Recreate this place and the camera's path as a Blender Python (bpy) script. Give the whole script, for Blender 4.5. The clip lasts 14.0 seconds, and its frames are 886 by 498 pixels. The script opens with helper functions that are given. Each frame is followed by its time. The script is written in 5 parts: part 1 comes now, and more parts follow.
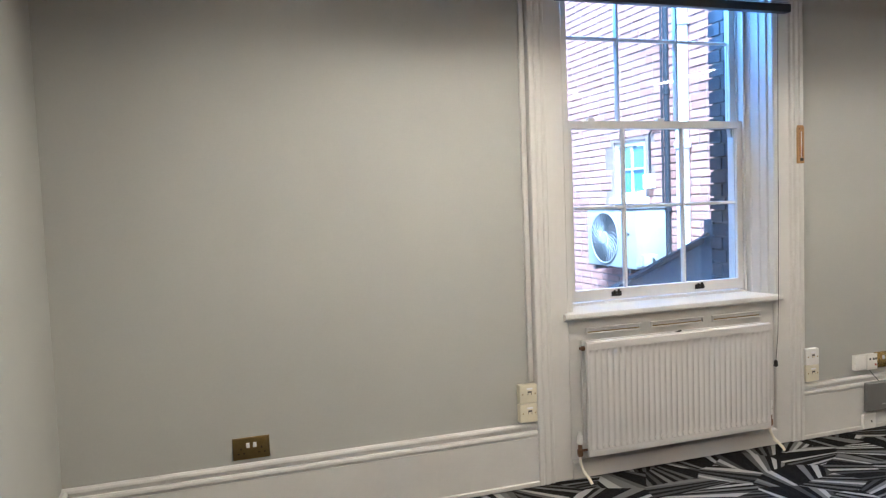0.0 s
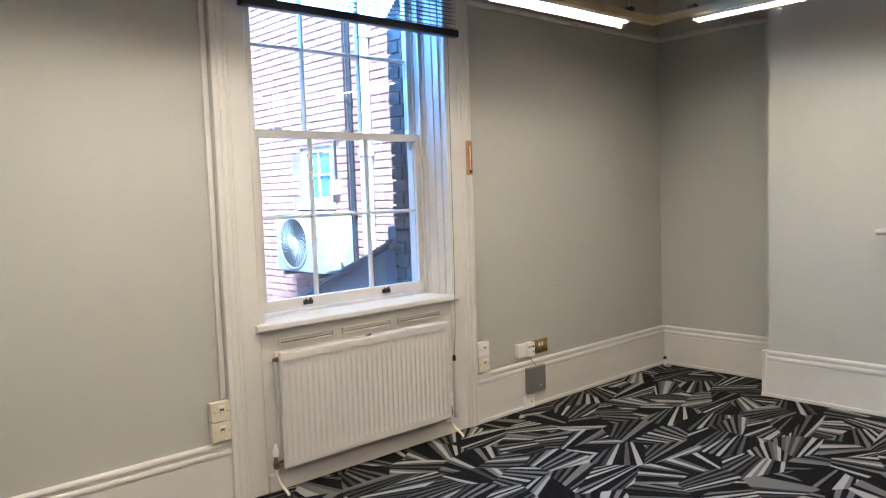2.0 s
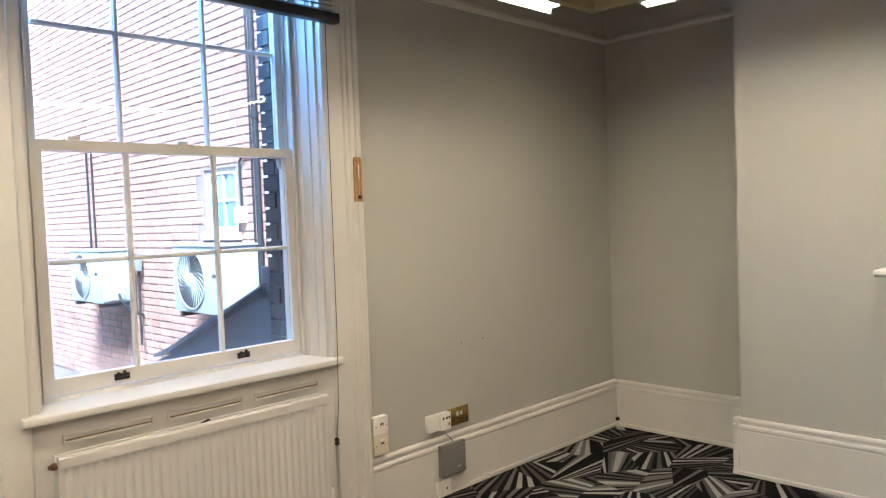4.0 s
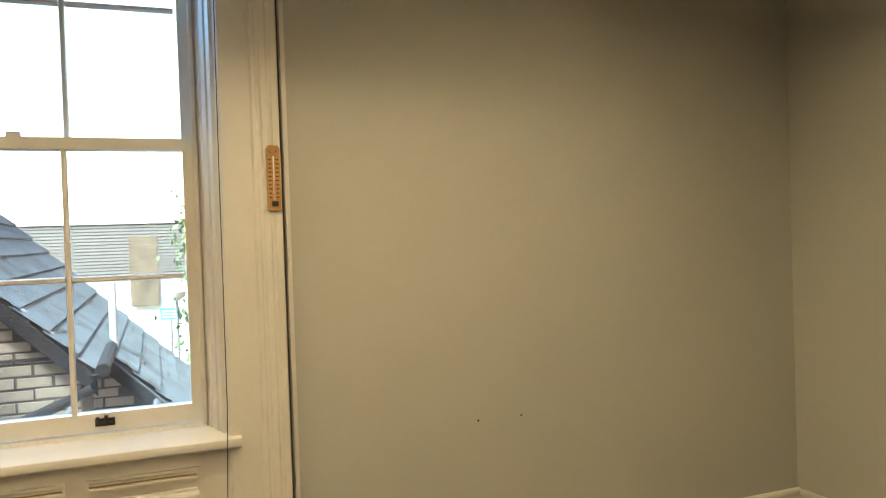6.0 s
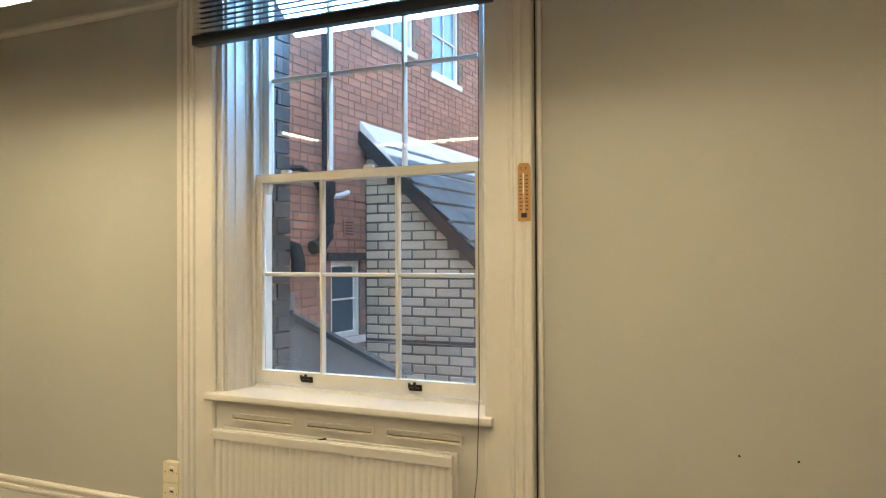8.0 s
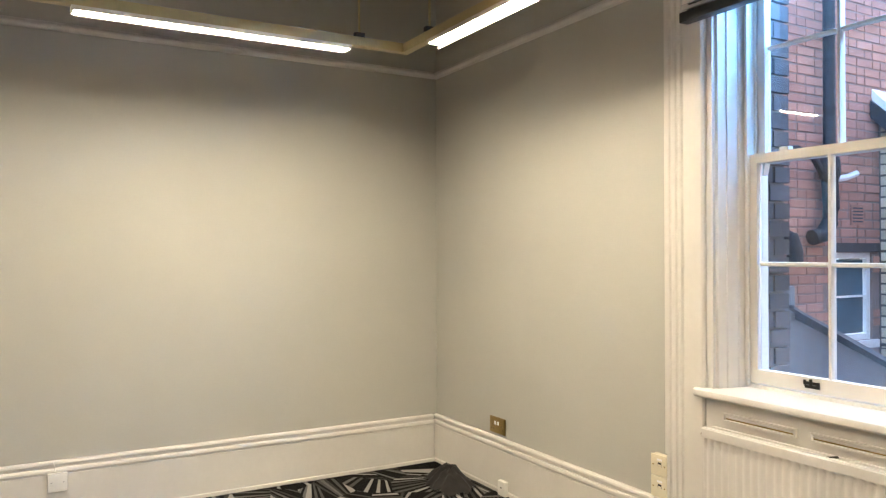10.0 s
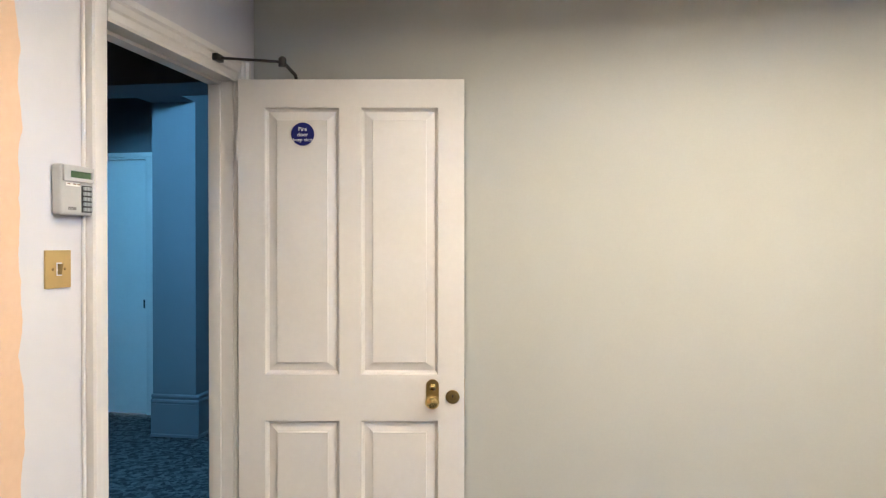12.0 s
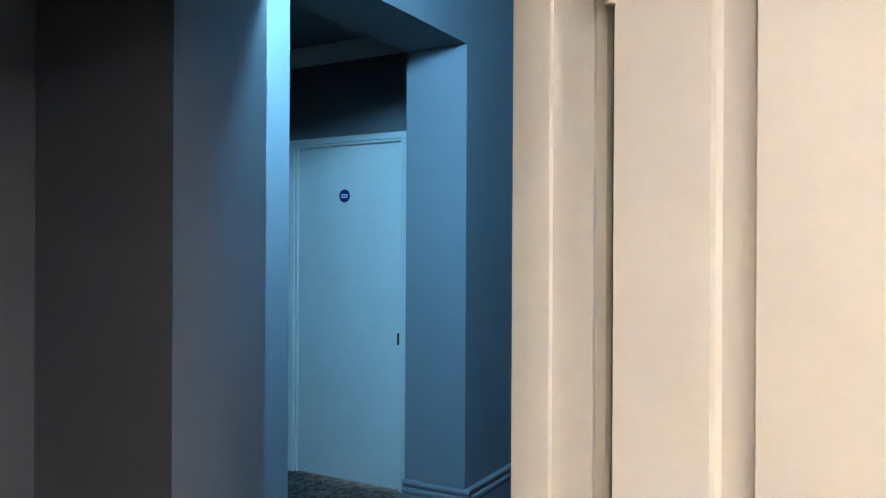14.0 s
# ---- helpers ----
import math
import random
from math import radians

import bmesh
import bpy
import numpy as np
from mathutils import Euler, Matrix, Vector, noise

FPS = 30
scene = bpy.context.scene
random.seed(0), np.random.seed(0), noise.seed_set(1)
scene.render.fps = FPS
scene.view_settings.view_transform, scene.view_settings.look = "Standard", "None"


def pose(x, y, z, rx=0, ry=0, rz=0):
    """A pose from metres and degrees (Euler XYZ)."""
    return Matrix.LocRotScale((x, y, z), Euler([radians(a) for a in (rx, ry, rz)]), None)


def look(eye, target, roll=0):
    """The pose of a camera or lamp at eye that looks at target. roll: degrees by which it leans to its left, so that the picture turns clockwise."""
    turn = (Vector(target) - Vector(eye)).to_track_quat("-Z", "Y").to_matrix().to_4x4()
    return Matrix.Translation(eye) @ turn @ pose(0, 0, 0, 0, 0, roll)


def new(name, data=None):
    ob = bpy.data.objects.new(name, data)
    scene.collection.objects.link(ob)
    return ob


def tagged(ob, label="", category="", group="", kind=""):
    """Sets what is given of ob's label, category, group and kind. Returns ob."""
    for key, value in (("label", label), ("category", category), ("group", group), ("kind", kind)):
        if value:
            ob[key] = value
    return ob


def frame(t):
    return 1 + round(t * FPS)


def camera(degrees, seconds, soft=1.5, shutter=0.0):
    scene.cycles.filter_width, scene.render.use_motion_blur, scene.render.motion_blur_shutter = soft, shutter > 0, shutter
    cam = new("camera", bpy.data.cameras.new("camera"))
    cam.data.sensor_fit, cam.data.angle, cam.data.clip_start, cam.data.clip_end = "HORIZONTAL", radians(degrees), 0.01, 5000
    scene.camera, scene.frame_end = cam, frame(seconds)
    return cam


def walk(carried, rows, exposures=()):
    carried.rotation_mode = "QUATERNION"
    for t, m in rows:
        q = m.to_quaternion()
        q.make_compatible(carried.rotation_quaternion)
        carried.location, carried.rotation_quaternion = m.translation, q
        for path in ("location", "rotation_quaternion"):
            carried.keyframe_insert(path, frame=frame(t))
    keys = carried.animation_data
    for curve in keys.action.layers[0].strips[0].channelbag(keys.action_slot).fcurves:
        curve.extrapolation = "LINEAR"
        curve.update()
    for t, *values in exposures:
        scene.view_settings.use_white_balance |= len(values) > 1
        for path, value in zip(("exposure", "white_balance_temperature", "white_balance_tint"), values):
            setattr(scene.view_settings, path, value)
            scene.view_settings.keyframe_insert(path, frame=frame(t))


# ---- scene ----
cam = camera(60.9, 14.0, soft=1.25)

PATH = [
    (0, (0.494, -3.192, 1.355), (1.145, -1.305, 1.232), -2.1),
    (0.5, (0.477, -3.177, 1.339), (1.365, -1.389, 1.214), -2.2),
    (1, (0.466, -3.167, 1.344), (1.547, -1.489, 1.214), -2.1),
    (1.5, (0.471, -3.178, 1.375), (1.705, -1.611, 1.232), -2.1),
    (2, (0.491, -3.175, 1.391), (1.838, -1.703, 1.244), -2.0),
    (2.5, (0.58, -3.129, 1.393), (2.001, -1.73, 1.247), -2.0),
    (3, (0.8, -2.995, 1.428), (2.248, -1.622, 1.291), -2.0),
    (3.5, (1.094, -2.785, 1.42), (2.546, -1.414, 1.307), -1.9),
    (3.7, (1.23, -2.744, 1.417), (2.674, -1.364, 1.316), -2.0),
    (5.8, (3.04, -2.448, 1.397), (3.863, -0.625, 1.36), -2.0),
    (6, (3.238, -2.395, 1.4), (3.953, -0.527, 1.362), -1.9),
    (6.5, (3.655, -2.286, 1.419), (4.098, -0.336, 1.38), -1.6),
    (7, (3.989, -2.347, 1.412), (4.111, -0.351, 1.412), -1.2),
    (7.5, (4.265, -2.472, 1.415), (3.856, -0.515, 1.431), -0.7),
    (8, (4.415, -2.502, 1.37), (3.577, -0.686, 1.392), -0.3),
    (8.5, (4.458, -2.516, 1.353), (3.277, -0.902, 1.362), -0.1),
    (8.7, (4.444, -2.549, 1.334), (3.175, -1.003, 1.349), 0.0),
    (10.8, (3.929, -2.079, 1.389), (1.984, -1.617, 1.38), -0.2),
    (11, (3.777, -2.004, 1.404), (1.8, -1.703, 1.391), -0.1),
    (11.5, (3.325, -2.021, 1.366), (1.326, -2.102, 1.348), -0.0),
    (12, (2.825, -2.089, 1.375), (0.855, -2.434, 1.359), 0.0),
    (12.5, (2.309, -2.247, 1.412), (0.392, -2.816, 1.391), 0.2),
    (13, (1.822, -2.476, 1.428), (-0.012, -3.274, 1.408), 0.2),
    (13.2, (1.63, -2.564, 1.438), (-0.179, -3.416, 1.413), 0.15),
    (13.4, (1.441, -2.67, 1.446), (-0.348, -3.565, 1.42), 0.15),
    (13.5, (1.36, -2.728, 1.45), (-0.418, -3.642, 1.424), 0.15),
    (13.7, (1.202, -2.868, 1.44), (-0.558, -3.817, 1.424), 0.25),
    (14, (0.989, -3.08, 1.422), (-0.748, -4.071, 1.419), 0.3),
]
EXPOSURE = [(0.0, 3.38, 5050, 10), (1.5, 3.48, 5200, 10), (3.0, 3.48, 5450, 9), (3.7, 3.42, 5600, 9), (5.8, 3.22, 7600, 2), (6.5, 3.28, 7700, 2), (7.5, 3.3, 7150, 2), (8.7, 3.4, 6900, 3), (10.8, 4.02, 5500, 10), (12.5, 3.93, 5500, 10), (13.2, 3.92, 5550, 10), (14.0, 4.34, 5950, 12)]
walk(cam, [(t, look(eye, target, roll)) for t, eye, target, roll in PATH], EXPOSURE)

# ---------------- world and sun ----------------
world = bpy.data.worlds.new("sky")
scene.world = world
world.use_nodes = True
wnt = world.node_tree
sky = wnt.nodes.new("ShaderNodeTexSky")
sky.sky_type, sky.sun_disc = "NISHITA", False
sky.sun_elevation, sky.sun_rotation = radians(54.7), radians(-137.7)
sky.dust_density, sky.air_density, sky.ozone_density = 0.6, 1.2, 2.0
wnt.nodes["Background"].inputs["Strength"].default_value = 0.15
wnt.links.new(sky.outputs[0], wnt.nodes["Background"].inputs["Color"])

sun = new("sun", bpy.data.lights.new("sun", "SUN"))
sun.data.energy, sun.data.angle, sun.data.color = 3.7, radians(20), (0.74, 0.87, 1.0)
sun.matrix_basis = look((-16, -18, 42), (4, 4, 0))

# unseen blue area lamp added at the top of the window, over the drawn-up blind, in place of the sky's light
day = new("sky_fill_lamp", bpy.data.lights.new("sky_fill_lamp", "AREA"))
day.data.shape, day.data.size, day.data.size_y = "RECTANGLE", 1.1, 0.24
day.data.energy, day.data.color = 3.2, (0.22, 0.5, 1.0)
day.matrix_basis = look((2.83, 0.37, 2.5), (2.83, -0.9, 1.0))

TUBE_GLOW, HALL_GLOW = 13.6, 88.0

# ---------------- materials ----------------


def node(nt, kind, **ins):
    n = nt.nodes.new("ShaderNode" + kind)
    for k, v in ins.items():
        k = k.replace("_", " ")
        if isinstance(v, bpy.types.NodeSocket):
            nt.links.new(v, n.inputs[k])
        else:
            n.inputs[k].default_value = v
    return n


def blank(name):
    m = bpy.data.materials.new(name)
    m.use_nodes = True
    return m, m.node_tree, m.node_tree.nodes["Principled BSDF"]


def op(nt, kind, a, b=0.0):
    n = nt.nodes.new("ShaderNodeMath")
    n.operation = kind
    for i, v in enumerate((a, b)):
        if isinstance(v, bpy.types.NodeSocket):
            nt.links.new(v, n.inputs[i])
        else:
            n.inputs[i].default_value = v
    return n.outputs[0]


def mixc(nt, f, a, b):
    n = nt.nodes.new("ShaderNodeMix")
    n.data_type = "RGBA"
    for i, v in ((0, f), (6, a), (7, b)):
        if isinstance(v, bpy.types.NodeSocket):
            nt.links.new(v, n.inputs[i])
        else:
            n.inputs[i].default_value = v if i == 0 else (*v[:3], 1)
    return n.outputs[2]


def paint(name, rgb, rough=0.5, var=0.06, scale=2.5, fine=60.0, bump=0.1, depth=0.002, metal=0.0, stain=None, per_piece=0.0):
    """A surface with broad and fine variation of tone, gloss and relief."""
    m, nt, b = blank(name)
    at = node(nt, "TexCoord").outputs["Object"] if not per_piece else node(nt, "NewGeometry").outputs["Position"]
    big = node(nt, "TexNoise", Vector=at, Scale=scale, Detail=4.0, Roughness=0.6).outputs[0]
    small = node(nt, "TexNoise", Vector=at, Scale=fine, Detail=5.0, Roughness=0.65).outputs[0]
    both = op(nt, "ADD", op(nt, "MULTIPLY", big, 0.65), op(nt, "MULTIPLY", small, 0.35))
    lo, hi = [max(0, c * (1 - 3 * var)) for c in rgb], [min(1, c * (1 + 2.2 * var)) for c in rgb]
    ramp = node(nt, "MapRange", Value=both, From_Min=0.3, From_Max=0.7).outputs[0]
    col = mixc(nt, ramp, lo, hi)
    if stain:
        patch = node(nt, "TexNoise", Vector=at, Scale=1.3, Detail=8.0, Roughness=0.7).outputs[0]
        col = mixc(nt, node(nt, "MapRange", Value=patch, From_Min=0.55, From_Max=0.75, To_Max=0.6).outputs[0], col, stain)
    if per_piece:
        rnd = node(nt, "ObjectInfo").outputs["Random"]
        isl = node(nt, "NewGeometry").outputs["Random Per Island"]
        r = op(nt, "FRACT", op(nt, "ADD", rnd, isl))
        dark = mixc(nt, op(nt, "MULTIPLY", r, per_piece), col, [c * 0.35 for c in rgb])
        col = mixc(nt, op(nt, "MULTIPLY", op(nt, "GREATER_THAN", r, 0.82), 0.45), dark, [min(1, c * 1.35) for c in rgb])
    nt.links.new(col, b.inputs["Base Color"])
    nt.links.new(node(nt, "MapRange", Value=small, To_Min=max(0.03, rough - 0.1), To_Max=min(1, rough + 0.1)).outputs[0], b.inputs["Roughness"])
    b.inputs["Metallic"].default_value = metal
    bp = node(nt, "Bump", Strength=bump, Distance=depth, Height=both)
    nt.links.new(bp.outputs[0], b.inputs["Normal"])
    return m


def glow(name, rgb, strength):
    m, nt, b = blank(name)
    b.inputs["Base Color"].default_value = (0.9, 0.9, 0.9, 1)
    b.inputs["Emission Color"].default_value = (*rgb, 1)
    b.inputs["Emission Strength"].default_value = strength
    return m


def hazy_glass():
    """Old window glass tinted blue like the daylight's glare, with a thin film of dirt and painted haze, thickest along
    the foot of the window.
    """
    m, nt, b = blank("window_glass")
    b.inputs["Base Color"].default_value = (0.88, 0.95, 1.0, 1)
    b.inputs["Transmission Weight"].default_value = 1.0
    b.inputs["Roughness"].default_value = 0.0
    b.inputs["IOR"].default_value = 1.45
    at = node(nt, "TexCoord").outputs["Object"]
    z = node(nt, "SeparateXYZ", Vector=at).outputs["Z"]
    smear = node(nt, "TexNoise", Vector=at, Scale=4.0, Detail=6.0, Roughness=0.65).outputs[0]
    foot = node(nt, "MapRange", Value=z, From_Min=0.1, From_Max=0.5, To_Min=0.05, To_Max=0.006).outputs[0]
    film = nt.nodes.new("ShaderNodeBsdfTranslucent")
    film.inputs["Color"].default_value = (0.8, 0.85, 0.9, 1)
    mix = nt.nodes.new("ShaderNodeMixShader")
    nt.links.new(op(nt, "MULTIPLY", foot, node(nt, "MapRange", Value=smear, From_Min=0.3, From_Max=0.7, To_Min=0.3, To_Max=1.5).outputs[0]), mix.inputs[0])
    nt.links.new(b.outputs[0], mix.inputs[1])
    nt.links.new(film.outputs[0], mix.inputs[2])
    nt.links.new(mix.outputs[0], nt.nodes["Material Output"].inputs["Surface"])
    return m


def carpet_material():
    """Fans of straight stripes in black and greys, each fan in a cell of its own, over short pile."""
    m, nt, b = blank("carpet_fans")
    at = node(nt, "TexCoord").outputs["Object"]
    warp = node(nt, "Mapping", Vector=at, Rotation=(0, 0, radians(28)), Scale=(1.0, 1.5, 1.0)).outputs[0]
    vor = node(nt, "TexVoronoi", Vector=warp, Scale=3.4, Randomness=1.0)
    vor.voronoi_dimensions = "2D"
    cell, rnd = vor.outputs["Position"], vor.outputs["Color"]

    def vec(kind, a, c):
        n = nt.nodes.new("ShaderNodeVectorMath")
        n.operation = kind
        for i, v in enumerate((a, c)):
            if isinstance(v, bpy.types.NodeSocket):
                nt.links.new(v, n.inputs[i])
            else:
                n.inputs[i].default_value = v
        return n.outputs[0]

    apex = vec("ADD", cell, vec("MULTIPLY", vec("NORMALIZE", vec("MULTIPLY", vec("SUBTRACT", rnd, (0.5, 0.5, 0.5)), (1, 1, 0)), (0, 0, 0)), (0.48, 0.48, 0)))
    off = node(nt, "SeparateXYZ", Vector=vec("SUBTRACT", warp, apex))
    angle = op(nt, "ARCTAN2", off.outputs["Y"], off.outputs["X"])
    tone = node(nt, "SeparateColor", Color=rnd)
    # uneven stripes: the angle is warped before it is cut into steps
    wob = op(nt, "ADD", op(nt, "MULTIPLY", angle, 20.0), op(nt, "MULTIPLY", op(nt, "SINE", op(nt, "MULTIPLY", angle, 5.0)), 0.55))
    step = op(nt, "FLOOR", op(nt, "ADD", wob, op(nt, "MULTIPLY", tone.outputs[0], 40.0)))
    odd = op(nt, "MODULO", op(nt, "ABSOLUTE", step), 2.0)
    pick = nt.nodes.new("ShaderNodeTexWhiteNoise")
    pick.noise_dimensions = "2D"
    nt.links.new(node(nt, "CombineXYZ", X=step, Y=op(nt, "MULTIPLY", tone.outputs[1], 91.0)).outputs[0], pick.inputs["Vector"])
    ramp = nt.nodes.new("ShaderNodeValToRGB")
    ramp.color_ramp.interpolation = "CONSTANT"
    e = ramp.color_ramp.elements
    e[0].position, e[0].color = 0.0, (0.006, 0.006, 0.006, 1)
    e[1].position, e[1].color = 0.24, (0.042, 0.042, 0.04, 1)
    for p, c in ((0.42, 0.075), (0.66, 0.13), (0.86, 0.31)):
        k = e.new(p)
        k.color = (c, c * 0.985, c * 0.93, 1)
    nt.links.new(pick.outputs["Value"], ramp.inputs[0])
    col = mixc(nt, op(nt, "MULTIPLY", odd, op(nt, "LESS_THAN", pick.outputs["Value"], 0.8)), ramp.outputs[0], (0.004, 0.004, 0.005))
    pile = node(nt, "TexNoise", Vector=at, Scale=420.0, Detail=3.0).outputs[0]
    wear = node(nt, "TexNoise", Vector=at, Scale=3.0, Detail=4.0).outputs[0]
    col = mixc(nt, op(nt, "MULTIPLY", pile, 0.15), col, (0.006, 0.006, 0.006))
    col = mixc(nt, op(nt, "MULTIPLY", wear, 0.008), col, (0.16, 0.15, 0.14))
    nt.links.new(col, b.inputs["Base Color"])
    b.inputs["Roughness"].default_value = 0.75
    b.inputs["Specular IOR Level"].default_value = 0.03
    nt.links.new(node(nt, "Bump", Strength=0.5, Distance=0.003, Height=pile).outputs[0], b.inputs["Normal"])
    return m


def speckled_carpet():
    m, nt, b = blank("carpet_speckled")
    at = node(nt, "TexCoord").outputs["Object"]
    v = node(nt, "TexVoronoi", Vector=at, Scale=38.0).outputs["Color"]
    f = node(nt, "TexNoise", Vector=at, Scale=160.0, Detail=4.0).outputs[0]
    g = op(nt, "MULTIPLY", node(nt, "SeparateColor", Color=v).outputs[0], f)
    nt.links.new(mixc(nt, node(nt, "MapRange", Value=g, From_Min=0.12, From_Max=0.5).outputs[0], (0.006, 0.007, 0.008), (0.085, 0.092, 0.092)), b.inputs["Base Color"])
    b.inputs["Roughness"].default_value = 0.95
    nt.links.new(node(nt, "Bump", Strength=0.5, Distance=0.004, Height=f).outputs[0], b.inputs["Normal"])
    return m


def south_wall_material():
    """White emulsion, with a ragged edge beyond which the plaster is still bare and peach."""
    m, nt, b = blank("white_emulsion_bare_plaster")
    at = node(nt, "TexCoord").outputs["Object"]
    n1 = node(nt, "TexNoise", Vector=at, Scale=5.0, Detail=5.0).outputs[0]
    n2 = node(nt, "TexNoise", Vector=at, Scale=40.0, Detail=4.0).outputs[0]
    x = op(nt, "ADD", node(nt, "SeparateXYZ", Vector=at).outputs["X"], op(nt, "MULTIPLY", op(nt, "SUBTRACT", n1, 0.5), 0.09))
    white = mixc(nt, n1, (0.52, 0.51, 0.52), (0.6, 0.585, 0.6))
    peach = mixc(nt, n2, (0.6, 0.4, 0.25), (0.68, 0.47, 0.31))
    nt.links.new(mixc(nt, op(nt, "GREATER_THAN", x, 1.285), white, peach), b.inputs["Base Color"])
    b.inputs["Roughness"].default_value = 0.75
    nt.links.new(node(nt, "Bump", Strength=0.15, Distance=0.002, Height=op(nt, "ADD", n1, n2)).outputs[0], b.inputs["Normal"])
    return m


WALL = paint("grey_emulsion", (0.41, 0.409, 0.374), 0.7, var=0.02, scale=1.2, fine=90, bump=0.12, depth=0.0015)
WHITE = paint("white_gloss_paint", (0.6, 0.585, 0.55), 0.4, var=0.02, scale=3, fine=40, bump=0.06, depth=0.001)
DOORW = paint("white_door_paint", (0.63, 0.6, 0.565), 0.4, var=0.02, scale=2, fine=50, bump=0.05, depth=0.001)
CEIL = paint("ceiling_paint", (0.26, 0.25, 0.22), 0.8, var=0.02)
SOUTH = south_wall_material()
CARPET, SPECK = carpet_material(), speckled_carpet()
RADW = paint("radiator_enamel", (0.58, 0.565, 0.54), 0.35, var=0.02, bump=0.03)
BRASS = paint("polished_brass", (0.62, 0.44, 0.16), 0.25, var=0.06, metal=1.0, bump=0.03)
BRASSDARK = paint("dull_brass", (0.32, 0.23, 0.09), 0.35, var=0.1, metal=1.0, bump=0.04)
BRASSPALE = paint("satin_brass_plate", (0.6, 0.43, 0.17), 0.45, var=0.03, metal=0.75, bump=0.02)
COPPER = paint("stained_copper", (0.2, 0.11, 0.06), 0.4, var=0.2, metal=0.8)
PLASTIC = paint("white_plastic", (0.75, 0.74, 0.7), 0.35, var=0.02, bump=0.02)
CREAM = paint("cream_plastic", (0.66, 0.61, 0.46), 0.35, var=0.03, bump=0.02)
GREYPL = paint("grey_plastic", (0.165, 0.165, 0.158), 0.5, var=0.04, bump=0.02)
KEYPL = paint("pale_grey_plastic", (0.42, 0.415, 0.4), 0.45, var=0.03, bump=0.02)
KEYW = paint("key_caps", (0.3, 0.31, 0.31), 0.5, var=0.04)
LCD = paint("green_lcd", (0.07, 0.12, 0.06), 0.2, var=0.05)
BLACK = paint("black_plastic", (0.012, 0.012, 0.013), 0.4, var=0.1)
SLATB = paint("black_slats", (0.02, 0.022, 0.025), 0.3, var=0.1, bump=0.02)
IRON = paint("dark_metal", (0.035, 0.033, 0.03), 0.45, var=0.15, metal=0.6)
WOOD = paint("pale_pine", (0.4, 0.22, 0.075), 0.5, var=0.1, scale=9, fine=120)
CLOTH = paint("black_cloth", (0.012, 0.011, 0.011), 0.85, var=0.2, scale=12, fine=300, bump=0.4, depth=0.002)
INK = paint("dark_ink", (0.03, 0.02, 0.015), 0.6)
REDINK = paint("red_spirit", (0.3, 0.03, 0.02), 0.4)
BLUE = paint("blue_vinyl", (0.003, 0.006, 0.12), 0.85, var=0.03, bump=0.02)
INKW = paint("white_ink", (0.8, 0.8, 0.82), 0.4, var=0.01)
RAIL = paint("ochre_rail", (0.42, 0.36, 0.2), 0.4, var=0.05, metal=0.2)
TUBEFAINT = glow("faint_led_tube", (1.0, 0.79, 0.53), TUBE_GLOW * 0.4)
TUBESOFT = glow("soft_led_tube", (1.0, 0.79, 0.53), TUBE_GLOW * 0.86)
TUBEDIM = glow("weak_led_tube", (1.0, 0.79, 0.53), TUBE_GLOW * 0.7)
TUBEBRIGHT = glow("strong_led_tube", (1.0, 0.79, 0.53), TUBE_GLOW * 1.05)
TUBE = glow("led_tube", (1.0, 0.79, 0.53), TUBE_GLOW)
HALLGLOW = glow("cool_lamp", (0.26, 0.66, 1.0), HALL_GLOW)
GLASS = hazy_glass()
OBSC = paint("dark_pane", (0.05, 0.09, 0.12), 0.12, var=0.1, bump=0.02)
BLUEPANE = paint("blue_pane", (0.1, 0.28, 0.42), 0.15, var=0.1, bump=0.02)
REDBRICK = paint("red_brick", (0.37, 0.19, 0.135), 0.85, var=0.1, scale=2, fine=50, bump=0.5, depth=0.004, per_piece=0.38)
CREAMBRICK = paint("cream_brick", (0.6, 0.48, 0.34), 0.85, var=0.1, scale=2, fine=60, bump=0.4, depth=0.003, per_piece=0.45)
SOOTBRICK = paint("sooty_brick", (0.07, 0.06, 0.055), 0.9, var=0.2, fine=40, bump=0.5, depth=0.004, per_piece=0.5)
MORTAR = paint("lime_mortar", (0.21, 0.155, 0.13), 0.9, var=0.12, fine=80, bump=0.4, depth=0.003)
MORTARDARK = paint("dark_mortar", (0.115, 0.098, 0.08), 0.9, var=0.15, fine=80, bump=0.4, depth=0.003)
SLATE = paint("weathered_slate", (0.12, 0.15, 0.165), 0.75, var=0.2, scale=3, fine=30, bump=0.5, depth=0.004, per_piece=0.4, stain=(0.16, 0.16, 0.13))
MOSS = paint("moss_and_lichen", (0.1, 0.11, 0.08), 0.95, var=0.2, scale=2, per_piece=0.8)
LEAD = paint("lead_sheet", (0.085, 0.098, 0.115), 0.5, var=0.12, scale=3, fine=20, bump=0.3, depth=0.004, stain=(0.2, 0.22, 0.24))
STONE = paint("painted_stone", (0.7, 0.68, 0.64), 0.7, var=0.08)
ACW = paint("ac_casing", (0.28, 0.3, 0.295), 0.4, var=0.03)
GRIME = paint("grimy_grey_casing", (0.3, 0.33, 0.32), 0.5, var=0.12)
PIPEW = paint("pale_downpipe", (0.55, 0.58, 0.6), 0.4, var=0.06)
PIPEK = paint("black_downpipe", (0.008, 0.009, 0.011), 0.8, var=0.1)
FARDARK = paint("dark_cladding", (0.13, 0.12, 0.11), 0.8, var=0.1, scale=0.5, fine=6)
